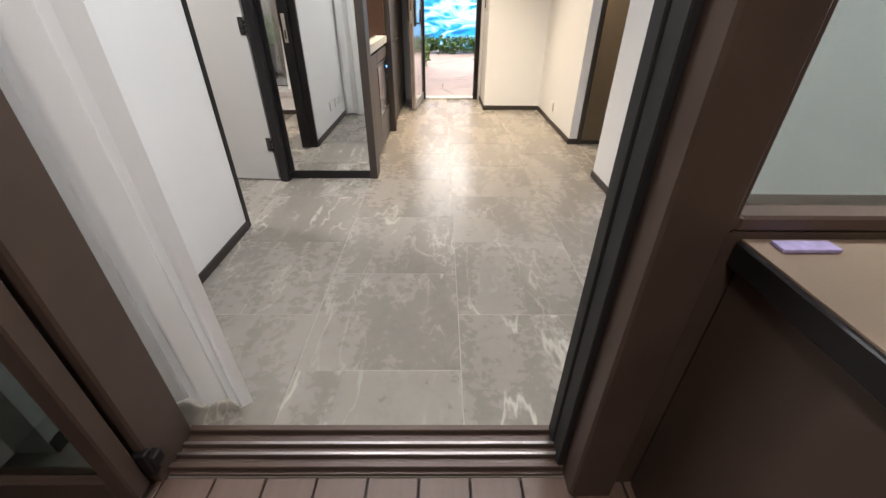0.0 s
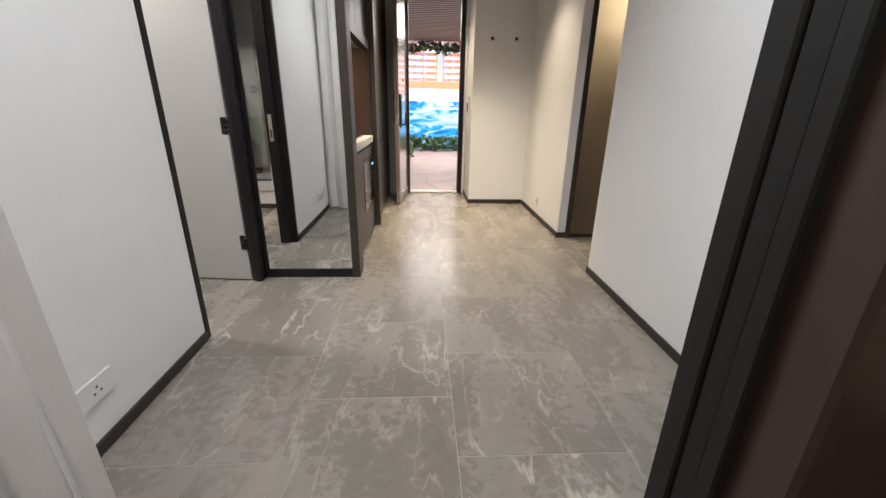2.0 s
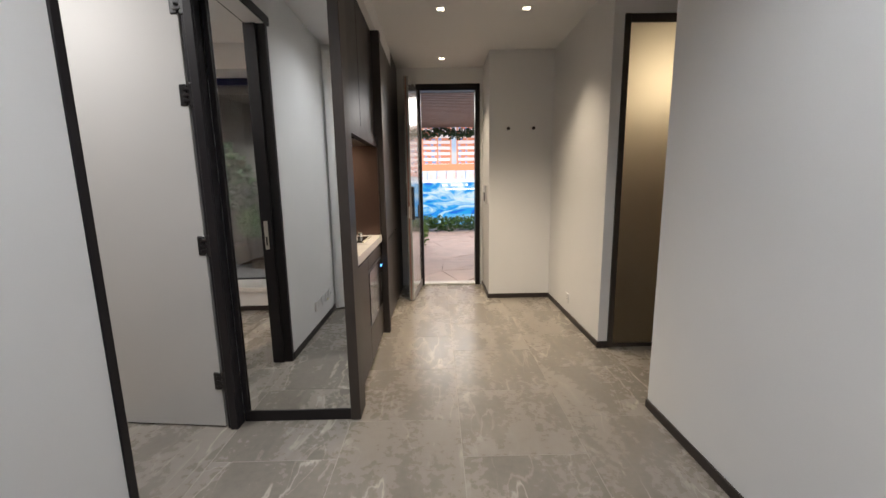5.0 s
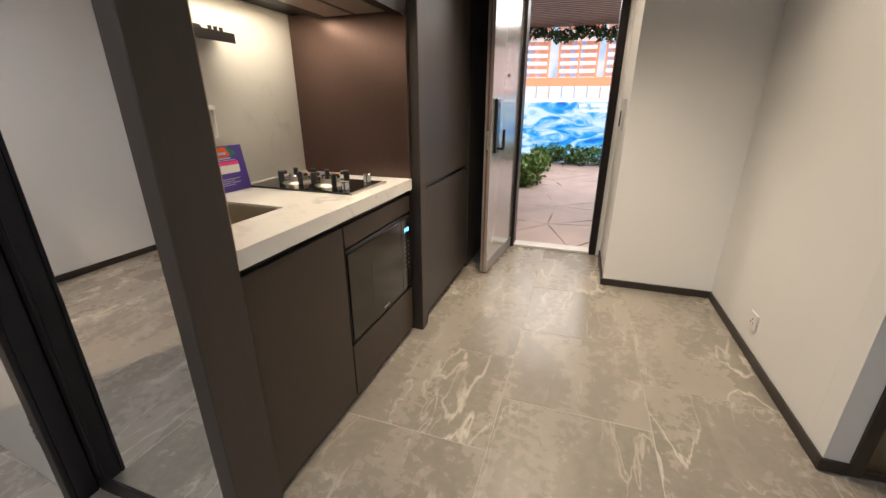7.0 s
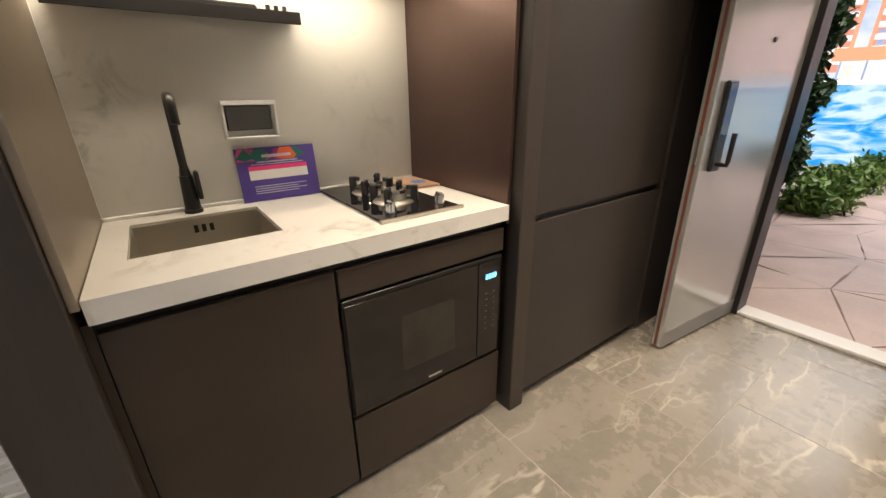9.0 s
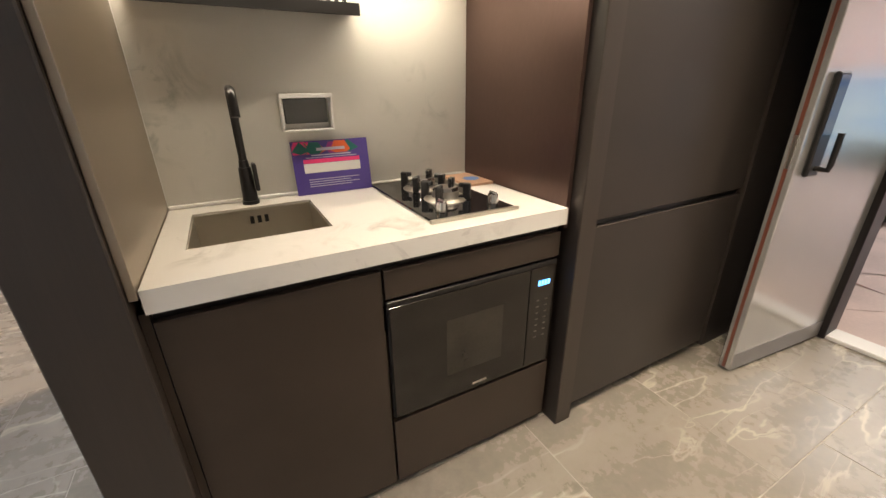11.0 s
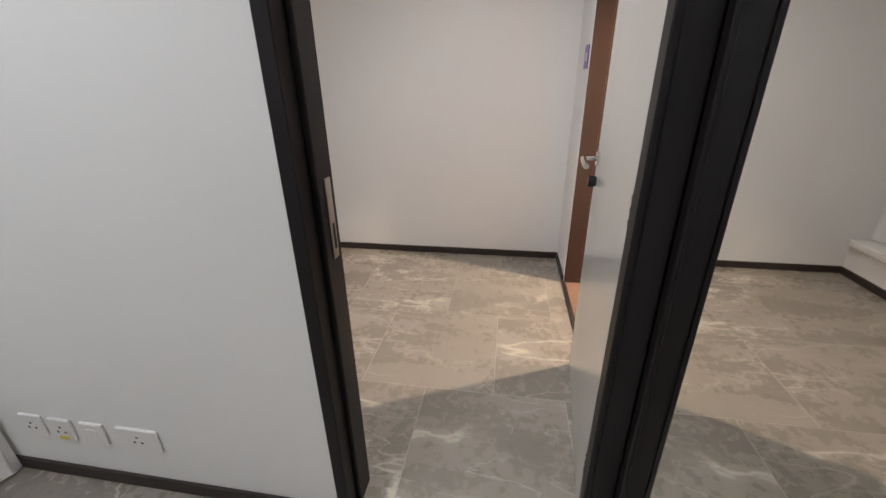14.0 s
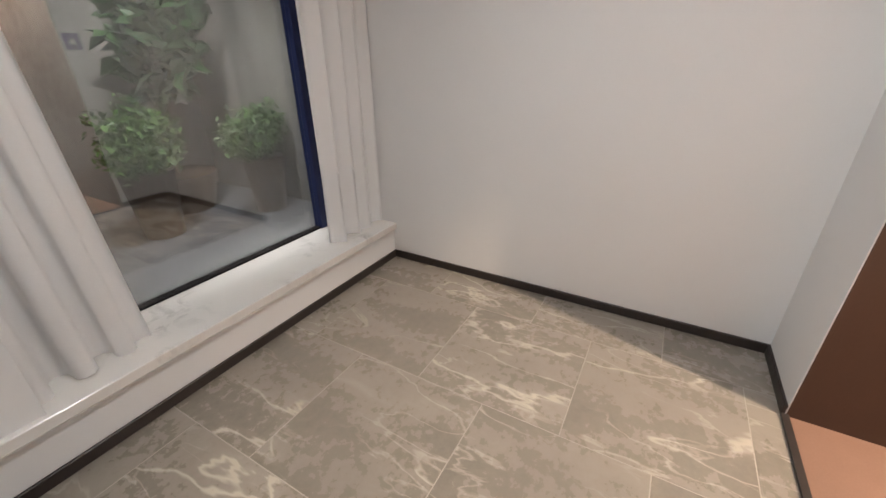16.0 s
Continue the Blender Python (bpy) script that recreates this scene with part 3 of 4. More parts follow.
box("body", (-1.2, KY0 + 0.002, 1.625), (-0.62, KY1 + 0.018, 2.47), M_DARK, upper)
box("light_rail", (-0.62, KY0 + 0.002, 1.585), (-0.585, KY1 + 0.018, 1.66), M_DARK, upper)
box("door", (-0.619, KY0 + 0.004, 1.662), (-0.60, 4.0, 2.465), M_DARK, upper, 0.002)
box("door", (-0.619, 4.005, 1.662), (-0.60, KY1 + 0.016, 2.465), M_DARK, upper, 0.002)
box("led_strip", (-1.07, KY0 + 0.03, 1.617), (-1.055, KY1 - 0.02, 1.624), M_LED, upper)
hood = root("cooker_hood", "slim dark cooker hood under the wall cabinet", "hood")
box("body", (-1.04, 4.02, 1.598), (-0.64, 4.565, 1.624), M_DARK, hood, 0.004)
boxes("filter", [((-0.96 + i * 0.16, 4.06, 1.594), (-0.82 + i * 0.16, 4.53, 1.5978)) for i in range(2)], M_STEEL, hood)
wall("wall_over_kitchen", (-1.205, 3.47, 2.471), (-0.56, 5.6, CEIL))

rail = root("wall_shelf_rail", "black metal utensil rail fixed to the backsplash", "shelf")
boxes("tray", [((-1.199, 3.50, 1.455), (-1.10, 4.122, 1.462)), ((-1.106, 3.50, 1.437), (-1.099, 4.122, 1.472))], M_BLACK, rail, 0.001)
for i in range(2):
    cyl("peg", (-1.12, 3.535 + i * 0.05, 1.482), 0.006, 0.035, M_BLACK, rail, seg=12)
box("holder", (-1.19, 3.68, 1.463), (-1.12, 4.00, 1.486), M_BLACK, rail, 0.006)
for i in range(3):
    cyl("peg", (-1.12, 4.03 + i * 0.025, 1.476), 0.007, 0.022, M_BLACK, rail, seg=12)

sock = root("covered_wall_socket", "grey double socket under a clear splash cover", "socket")
box("plate", (-1.199, 3.861, 1.116), (-1.189, 4.004, 1.196), surface("grey_socket", (0.10, 0.10, 0.10), 0.4, var=0.1), sock, 0.003)
boxes("cover_frame", [((-1.199, 3.848, 1.198), (-1.150, 4.016, 1.212)), ((-1.199, 3.848, 1.098), (-1.155, 3.854, 1.197)), ((-1.199, 4.010, 1.098), (-1.155, 4.016, 1.197)), ((-1.199, 3.848, 1.092), (-1.155, 4.016, 1.097))], M_PLATE, sock, 0.001)

card = root("counter_sign", "purple printed information card standing on the counter", "sign")
M_PURPLE = surface("purple_print", (0.085, 0.055, 0.28), 0.3, var=0.15, scale=4)
box("board", (-0.001, 0.0, 0.0), (0.003, 0.27, 0.185), M_PURPLE, card)
rr = random.Random(4)
for i in range(16):
    c = rr.choice([(0.72, 0.06, 0.22), (0.02, 0.16, 0.14), (0.75, 0.13, 0.04), (0.03, 0.10, 0.35), (0.35, 0.03, 0.25)])
    y0 = rr.uniform(0.0, 0.22)
    bm = empty_bm()
    bmesh.ops.create_circle(bm, cap_ends=True, segments=rr.choice((4, 5, 6)), radius=rr.uniform(0.02, 0.04), matrix=Matrix.Translation((0.0034 + i * 0.00005, min(0.24, max(0.03, y0)), rr.uniform(0.148, 0.155))) @ Matrix.Rotation(radians(90), 4, "Y"))
    for v in bm.verts:
        v.co.z = max(0.140, min(v.co.z, 0.183))
        v.co.y = max(0.001, min(v.co.y, 0.268))
    finish("print_blot", bm, surface("print_colour", c, 0.35, var=0.1), card)
box("pink_band", (0.0031, 0.035, 0.108), (0.0036, 0.235, 0.122), surface("pink_print", (0.80, 0.05, 0.20), 0.35), card)
box("white_band", (0.0031, 0.035, 0.075), (0.0036, 0.235, 0.107), M_PLATE, card)
M_TEXT = surface("pale_print", (0.55, 0.52, 0.66), 0.4)
boxes("text_line", [((0.0045, 0.085, 0.150), (0.0049, 0.185, 0.160)), ((0.0031, 0.065, 0.133), (0.0036, 0.205, 0.137)), ((0.0031, 0.045, 0.126), (0.0036, 0.225, 0.1285))]
      + [((0.0031, 0.045, 0.050 - i * 0.008), (0.0036, 0.225 - 0.03 * (i % 2), 0.0525 - i * 0.008)) for i in range(4)], M_TEXT, card)
box("stand_foot", (-0.020, 0.06, 0.0), (-0.002, 0.21, 0.004), M_PLATE, card)
card.matrix_world = Matrix.Translation((-1.163, 3.862, TOP + 0.001)) @ Matrix.Rotation(radians(-8), 4, "Y") @ Matrix.Rotation(radians(-2), 4, "Z")

leaflet = root("leaflet", "printed leaflet with a blue picture lying on the counter", "leaflet")
box("sheet", (-1.17, 4.45, TOP + 0.0005), (-0.97, 4.568, TOP + 0.010), surface("cream_paper", (0.74, 0.46, 0.30), 0.5, var=0.1), leaflet)
cyl("picture", (-1.06, 4.52, TOP + 0.0106), 0.035, 0.0006, surface("blue_print", (0.12, 0.30, 0.72), 0.4), leaflet, seg=7)

# ---------------------------------------------------------------- entry door
ef = root("entry_door_frame", "dark metal entry door frame", "door frame")
boxes("jamb", [((-0.342, ENTRY_Y - 0.012, 0.0), (-0.285, 6.335, 2.375)), ((0.368, ENTRY_Y - 0.012, 0.0), (0.424, 6.335, 2.375)), ((-0.342, ENTRY_Y - 0.012, 2.376), (0.424, 6.335, 2.45))], M_DARK, ef, 0.003)
box("threshold", (-0.285, 6.205, 0.0), (0.368, 6.33, 0.022), M_PLATE, ef, 0.004)
ed = root("entry_door", "pale grey metal entry door standing open inwards", "door")
M_EDOOR = surface("pale_grey_metal_door", (0.52, 0.51, 0.50), 0.17, metal=0.55, var=0.04, scale=2, bump=0.0, coat=0.4)
box("leaf", (-0.025, -0.705, 0.012), (0.025, -0.005, 2.365), M_EDOOR, ed, 0.003)
box("edge_seal", (-0.008, -0.7085, 0.02), (0.004, -0.7052, 2.36), surface("brown_seal", (0.16, 0.05, 0.03), 0.5), ed)
box("kick_strip", (0.0252, -0.70, 0.013), (0.0262, -0.01, 0.10), surface("kick_strip", (0.30, 0.29, 0.29), 0.35, metal=0.5), ed)
box("lock_body", (0.0255, -0.655, 0.90), (0.045, -0.585, 1.26), M_BLACK, ed, 0.005)
box("lock_screen", (0.0455, -0.648, 1.05), (0.047, -0.592, 1.25), surface("lock_screen", (0.05, 0.05, 0.10), 0.08, bump=0), ed)
tube("lock_handle", [(0.045, -0.62, 0.93), (0.085, -0.62, 0.93), (0.088, -0.62, 0.95), (0.088, -0.62, 1.06)], 0.010, M_BLACK, ed)
cyl("peephole", (0.028, -0.34, 1.42), 0.010, 0.008, M_BLACK, ed, "X")
box("latch", (-0.006, -0.7105, 0.93), (0.006, -0.706, 1.05), M_STEEL, ed)
boxes("outer_lock", [((-0.045, -0.655, 0.95), (-0.0255, -0.585, 1.30))], M_BLACK, ed, 0.004)
ed.matrix_world = Matrix.Translation((-0.335, 6.20, 0)) @ Matrix.Rotation(radians(-5.5), 4, "Z")

# hooks, socket, intercom
for hx in (0.655, 0.92):
    h = root("coat_hook", "small round dark coat hook on the white wall", "hook", "coat hooks on the wall")
    cyl("stem", (hx, 5.575, 1.845), 0.007, 0.03, M_BLACK, h, "Y")
    cyl("knob", (hx, 5.555, 1.845), 0.017, 0.014, M_BLACK, h, "Y")


def socket_plate(y, z, w, x, side, h=0.088, rocker=False):
    s = root("wall_socket", "white wall socket plate on the painted wall", "socket", "wall sockets")
    box("plate", (x, y - w / 2, z - h / 2), (x + side * 0.010, y + w / 2, z + h / 2), M_PLATE, s, 0.003)
    if rocker:
        box("rocker", (x + side * 0.0101, y - w / 5, z - h / 4), (x + side * 0.0125, y + w / 5, z + h / 4), M_PLATE, s, 0.001)
    else:
        boxes("pin_hole", [((x + side * 0.0101, y - 0.004 + d, z - 0.012 + e), (x + side * 0.0106, y + 0.004 + d, z - 0.004 + e)) for d, e in ((-0.014, 0), (0.014, 0), (0, 0.02))], M_BLACK, s)
    return s


socket_plate(1.492, 0.225, 0.086, LX + 0.001, 1)
socket_plate(1.606, 0.222, 0.086, LX + 0.001, 1)
socket_plate(1.728, 0.222, 0.086, LX + 0.001, 1, rocker=True)
socket_plate(1.895, 0.224, 0.150, LX + 0.001, 1)
tag = box("yellow_label", (LX + 0.012, 1.59, 0.185), (LX + 0.013, 1.625, 0.197), surface("yellow_label", (0.75, 0.60, 0.06), 0.5))
tag.parent = [o for o in bpy.data.objects if o.name == "wall_socket.001"][0]
socket_plate(4.93, 0.19, 0.086, 1.134, -1)
inter = root("intercom", "slim white wall intercom beside the entry", "intercom")
box("body", (0.459, 5.79, 1.05), (0.437, 5.90, 1.26), M_PLATE, inter, 0.004)
box("screen", (0.4368, 5.80, 1.08), (0.435, 5.89, 1.18), M_GLASSBLACK, inter, 0.001)
sg = box("small_sign", (-3.03, BY1 - 0.006, 1.31), (-2.915, BY1 - 0.001, 1.43), M_PURPLE, None, 0.001)
tagged(sg, "small purple sign plate on the white wall", "sign")
sg2 = box("sign_mark", (-2.99, BY1 - 0.0075, 1.35), (-2.955, BY1 - 0.0062, 1.39), M_PLATE, sg)

# bathroom door
bd = root("bathroom_door", "frosted bronze glass bathroom door in a dark frame", "door")
boxes("frame", [((1.209, 4.19, 0.0), (1.25, 4.25, 2.418)), ((1.25, 4.195, 0.001), (1.98, 4.245, 0.03)), ((1.25, 4.195, 2.365), (1.98, 4.245, 2.418)), ((1.94, 4.19, 0.03), (1.985, 4.25, 2.365))], M_POST, bd, 0.003)
box("pane", (1.25, 4.212, 0.03), (1.94, 4.222, 2.365), M_FROST, bd)
boxes("lock_case", [((1.61, 4.175, 0.79), (1.69, 4.211, 0.93))], M_DARK, bd, 0.006)
tube("lever", [(1.65, 4.18, 0.88), (1.65, 4.145, 0.88), (1.57, 4.145, 0.875)], 0.008, M_DARK, bd)

# ---------------------------------------------------------------- bedroom window and curtains
win = root("bedroom_window", "large fixed window in a dark frame over a marble sill", "window")
# dark frame; its blue reflection is put into the base colour
M_FRAME_REFLECT = surface("dark_aluminium_blue_reflection", (0.020, 0.030, 0.10), 0.3, metal=0.3, var=0.1)
boxes("frame", [((BX + 0.002, 0.93, 0.252), (-2.985, 1.0, 2.40)), ((-1.56, 0.93, 0.252), (-1.502, 1.0, 2.40)), ((-2.985, 0.93, 2.33), (-1.56, 1.0, 2.399))], M_FRAME_REFLECT, win, 0.003)
box("bottom_bead", (-2.985, 0.93, 0.2515), (-1.56, 0.985, 0.262), M_DARK, win)
for gy in (0.940, 0.962):
    pane = box("pane", (-2.985, gy, 0.262), (-1.56, gy + 0.006, 2.33), M_GLASS, win)
    pane.visible_shadow = False
sill = box("window_sill", (BX + 0.001, 0.92, 0.206), (-1.327, 1.355, 0.250), M_COUNTER, None, 0.003)
tagged(sill, "white marble window sill with grey veins", "sill", kind="structure")


def curtain(name, label, x0, x1, y, z0, z1, folds, amp, shift=0.0, seed=1, flare=0.0):
    """A hanging sheer: folds deepen towards the foot, and one edge may be drawn aside at the top."""
    rng = random.Random(seed)
    nx, nz = folds * 10, 26
    ph = [rng.uniform(-0.5, 0.5) for _ in range(folds + 2)]
    bm = empty_bm()
    grid = []
    for j in range(nz + 1):
        f = j / nz
        row = []
        for i in range(nx + 1):
            u = i / nx
            k = u * folds
            a = amp * (0.55 + 0.45 * (1 - f)) * (0.8 + 0.3 * math.sin(ph[int(k)] * 9))
            yy = y + a * math.sin(2 * math.pi * k + ph[int(k)] * 0.3 * math.sin(f * 3)) + flare * (1 - f) ** 3 * 0.3
            xx = x0 + (x1 - x0 + shift * f) * u + 0.012 * math.sin(4 * math.pi * k + f * 2) + flare * (1 - f) ** 3 * u
            zz = z0 + (z1 - z0) * f + (0.006 * math.sin(2 * math.pi * k * 0.5) if j == 0 else 0)
            row.append(bm.verts.new((xx, yy, zz)))
        grid.append(row)
    for j in range(nz):
        for i in range(nx):
            bm.faces.new((grid[j][i], grid[j][i + 1], grid[j + 1][i + 1], grid[j + 1][i]))
    ob = finish(name, bm, M_CLOTH, None, True)
    return tagged(ob, label, "curtain")


curtain("bedroom_curtain", "white sheer curtain drawn aside over the marble sill", -3.30, -2.82, 1.235, 0.256, 2.55, 4, 0.045, seed=2)
curtain("bedroom_curtain", "white sheer curtain drawn aside over the marble sill", -1.36, -1.86, 1.22, 0.256, 2.55, 4, 0.055, shift=0.10, seed=5)
curtain("living_curtain", "white sheer floor-length curtain gathered beside the balcony door", -1.19, -0.72, 1.34, 0.012, 2.55, 4, 0.022, seed=8, flare=0.03)

# ---------------------------------------------------------------- balcony side
bf = root("balcony_door_frame", "brown aluminium balcony door frame with black gaskets", "door frame")
boxes("jamb", [((0.272, 1.06, 0.0), (0.385, 1.25, 2.40)), ((-0.885, 1.10, 0.0), (-0.835, 1.25, 2.40)), ((-0.885, 1.10, 2.40), (0.385, 1.25, 2.48))], M_BRONZE, bf, 0.006)
boxes("gasket", [((0.254, 1.13, 0.02), (0.2719, 1.16, 2.40)), ((0.255, 1.20, 0.02), (0.2719, 1.245, 2.40)), ((0.260, 1.161, 0.02), (0.2719, 1.199, 2.40))], M_RUBBER, bf, 0.003)
boxes("track", [((-0.835, 1.115, 0.0), (0.272, 1.255, 0.012)), ((-0.834, 1.125, 0.012), (0.271, 1.140, 0.030)), ((-0.834, 1.160, 0.012), (0.271, 1.172, 0.026)), ((-0.834, 1.192, 0.012), (0.271, 1.204, 0.026)), ((-0.834, 1.235, 0.012), (0.271, 1.254, 0.032))], M_BRONZE, bf, 0.002)
boxes("rail_cap", [((-0.83, 1.162, 0.0262), (0.26, 1.170, 0.0285)), ((-0.83, 1.194, 0.0262), (0.26, 1.202, 0.0285))], M_ALU, bf)
wall("wall_front_header", (-1.325, 1.10, 2.481), (2.0, 1.25, CEIL))
side = root("balcony_side_window", "fixed side window in a brown aluminium frame", "window")
boxes("frame", [((0.386, 1.10, 0.80), (0.425, 1.20, 2.40)), ((0.425, 1.10, 0.80), (1.085, 1.20, 0.83)), ((0.386, 1.10, 2.40), (1.085, 1.20, 2.48))], M_BRONZE, side, 0.005)
sp = box("pane", (0.425, 1.145, 0.83), (1.085, 1.153, 2.40), M_TINT, side)
sp.visible_shadow = False
wall("wall_under_side_window", (0.387, 1.10, 0.0), (1.089, 1.189, 0.80), "brown panel under the side window", M_BRONZE)
left = root("balcony_glass_door", "open brown framed glass balcony door leaf", "door")
boxes("stile", [((-0.905, 1.035, 0.03), (-0.852, 1.085, 2.38)), ((-1.33, 1.035, 0.03), (-1.28, 1.085, 2.38)), ((-1.28, 1.035, 0.03), (-0.905, 1.085, 0.12)), ((-1.28, 1.035, 2.31), (-0.905, 1.085, 2.38))], M_BRONZE, left, 0.005)
lp = box("pane", (-1.28, 1.056, 0.12), (-0.905, 1.064, 2.31), M_TINT, left)
boxes("hinge", [((-0.872, 1.085, 0.06), (-0.828, 1.112, 0.15)), ((-0.845, 1.09, 0.09), (-0.815, 1.125, 0.13))], M_DARK, left, 0.004)
cabb = root("balcony_cabinet", "brown balcony cabinet with a light brown top", "cabinet")
box("body", (0.452, -0.35, 0.0), (1.05, 1.095, 0.735), M_BRONZE, cabb, 0.003)
box("top", (0.432, -0.36, 0.737), (1.06, 1.098, 0.785), M_DARK, cabb, 0.003)
box("top_sheet", (0.440, -0.35, 0.7855), (1.055, 1.097, 0.789), surface("tan_counter", (0.22, 0.155, 0.11), 0.45, var=0.1), cabb)
crd = box("small_card", (0.475, 1.05, 0.7895), (0.57, 1.08, 0.797), surface("lilac_print", (0.36, 0.30, 0.50), 0.3, var=0.3, scale=30), None, 0.001)
tagged(crd, "small purple printed card lying on the cabinet top", "card")
# unseen dark walls and soffit, added to shut the balcony in
structure(box("wall_balcony_south", (-1.45, -1.1, 0), (1.2, -1.0, CEIL), M_OUTWALL), "unseen dark wall added to close the balcony")
structure(box("wall_balcony_west", (-1.45, -1.0, 0), (-1.34, 1.09, CEIL), M_OUTWALL), "unseen dark wall added to close the balcony")
structure(box("wall_balcony_east", (1.07, -1.0, 0), (1.2, 1.095, CEIL), M_OUTWALL), "unseen dark wall added to close the balcony")
structure(box("ceiling_balcony", (-1.45, -1.1, CEIL), (1.2, 1.19, CEIL + 0.1), M_OUTWALL), "unseen dark soffit added over the balcony")
structure(box("floor_balcony", (-1.45, -1.1, -0.08), (1.2, 1.112, -0.02), M_RUBBER), "brown boarded balcony floor")
DECK = bpy.data.objects["floor_balcony"]

# ---------------------------------------------------------------- terrace outside the bedroom window
structure(box("floor_terrace", (-3.45, -0.9, 0.0), (-1.46, 0.93, 0.20), M_GREYFLOOR), "dark grey terrace floor")
structure(box("wall_terrace_south", (-3.45, -0.9, 0.2), (-1.46, -0.8, CEIL), M_CONCRETE), "mottled grey concrete wall")
structure(box("wall_terrace_west", (-3.55, -0.9, 0.0), (-3.45, 0.93, CEIL), M_CONCRETE), "mottled grey concrete wall")
structure(box("wall_terrace_east", (-1.53, -0.8, 0.2), (-1.46, 0.93, CEIL), M_CONCRETE), "mottled grey concrete wall")
# unseen lid, added to keep sky light off the terrace
structure(box("ceiling_terrace", (-3.55, -0.9, CEIL), (-1.46, 1.19, CEIL + 0.1), M_OUTWALL), "unseen dark soffit added to close the terrace")


def leaf_quads(bm, centre, rad, count, size, rng, flat=1.0, tilt=1.0):
    """Small pointed leaves scattered in a lumpy volume."""
    c = Vector(centre)
    for _ in range(count):
        d = Vector((rng.gauss(0, 1), rng.gauss(0, 1), rng.gauss(0, 1))).normalized()
        r = rng.uniform(0.45, 1.05) * (0.8 + 0.35 * noise.noise(d * 2.3 + c * 3))
        p = c + Vector((d.x * rad[0] * r, d.y * rad[1] * r, d.z * rad[2] * r))
        s = size * rng.uniform(0.6, 1.3)
        q = Euler((rng.uniform(-tilt, tilt), rng.uniform(-tilt, tilt), rng.uniform(0, 6.28))).to_matrix()
        pts = [q @ Vector(v) * s for v in ((-0.5, 0, 0), (0, -0.24, 0.05), (0.5, 0, -0.08), (0, 0.24, 0.05))]
        bm.faces.new([bm.verts.new(p + v) for v in pts])


def shrub(name, label, centre, rad, count, size, mat, seed, pot=None):
    r = root(name, label, "plant", "terrace shrubs" if pot else "")
    rng = random.Random(seed)
    bm = empty_bm()
    for k in range(5):
        o = Vector((rng.uniform(-.4, .4) * rad[0], rng.uniform(-.4, .4) * rad[1], rng.uniform(-.3, .3) * rad[2]))
        leaf_quads(bm, Vector(centre) + o, [a * 0.72 for a in rad], count // 5, size, rng)
    finish("foliage", bm, mat, r)
    if pot:
        px, py, pz, pw, ph = pot
        bm = empty_bm()
        add_cyl(bm, (px, py, pz + ph / 2), pw * 0.75, pw, ph, seg=24)
        finish("pot", bm, M_POT, r)
        tube("stem", [(px, py, pz + ph * 0.9), (px + 0.01, py, centre[2])], 0.012, M_POT, r)
    return r


shrub("potted_shrub", "small-leaved green shrub in a dark pot", (-2.50, 0.05, 0.80), (0.36, 0.25, 0.25), 2600, 0.05, M_LEAF, 3, (-2.52, 0.05, 0.2, 0.15, 0.42))
shrub("potted_shrub", "small-leaved green shrub in a dark pot", (-3.16, 0.25, 0.78), (0.36, 0.22, 0.25), 2600, 0.05, M_LEAF, 6, (-3.2, 0.25, 0.2, 0.14, 0.40))
shrub("potted_tree", "tall broad-leaved green plant in a dark pot", (-3.02, -0.34, 1.45), (0.46, 0.36, 0.60), 700, 0.17, M_DARKLEAF, 9, (-2.90, -0.34, 0.2, 0.25, 0.27))

# ---------------------------------------------------------------- plaza beyond the entry
PZ = -0.02
structure(box("pavement", (-2.6, 6.335, -0.12), (4.2, 14.2, PZ - 0.012), M_JOINT), "pink crazy-paved stone plaza floor")
PAVE = bpy.data.objects["pavement"]
# dark walls added to box the plaza in
structure(box("wall_plaza_west", (-2.7, 6.335, -0.1), (-2.6, 14.2, 3.1), M_OUTWALL), "added dark wall closing the side of the plaza")
structure(box("wall_plaza_east", (4.2, 6.335, -0.1), (4.3, 14.2, 3.1), M_OUTWALL), "added dark wall closing the side of the plaza")
structure(box("wall_plaza_north", (-2.7, 14.2, -0.1), (4.3, 14.3, 3.1), M_OUTWALL), "added dark wall closing the plaza behind the mural")
structure(box("wall_facade", (-2.7, 6.325, 2.452), (4.3, 6.334, 3.1), M_OUTWALL), "dark outer face of the flat")
structure(box("wall_facade_east", (0.47, 6.325, -0.1), (4.3, 6.334, 2.451), M_OUTWALL), "dark outer face of the flat")
structure(box("wall_facade_west", (-2.7, 6.325, -0.1), (-0.36, 6.334, 2.451), M_OUTWALL), "dark outer face of the flat")
structure(box("ceiling_plaza", (-2.7, 6.32, 3.0), (4.3, 14.3, 3.1), M_OUTWALL), "dark soffit over the plaza")
CEILP = bpy.data.objects["ceiling_plaza"]
bm = empty_bm()
yy = 7.2
while yy < 12.8:
    add_box(bm, -2.5, yy, 2.84, 4.1, yy + 0.07, 2.96)
    yy += 0.15
slats = finish("soffit_slats", bm, M_SLAT)
structure(slats, "pinkish timber slats hung under the soffit")


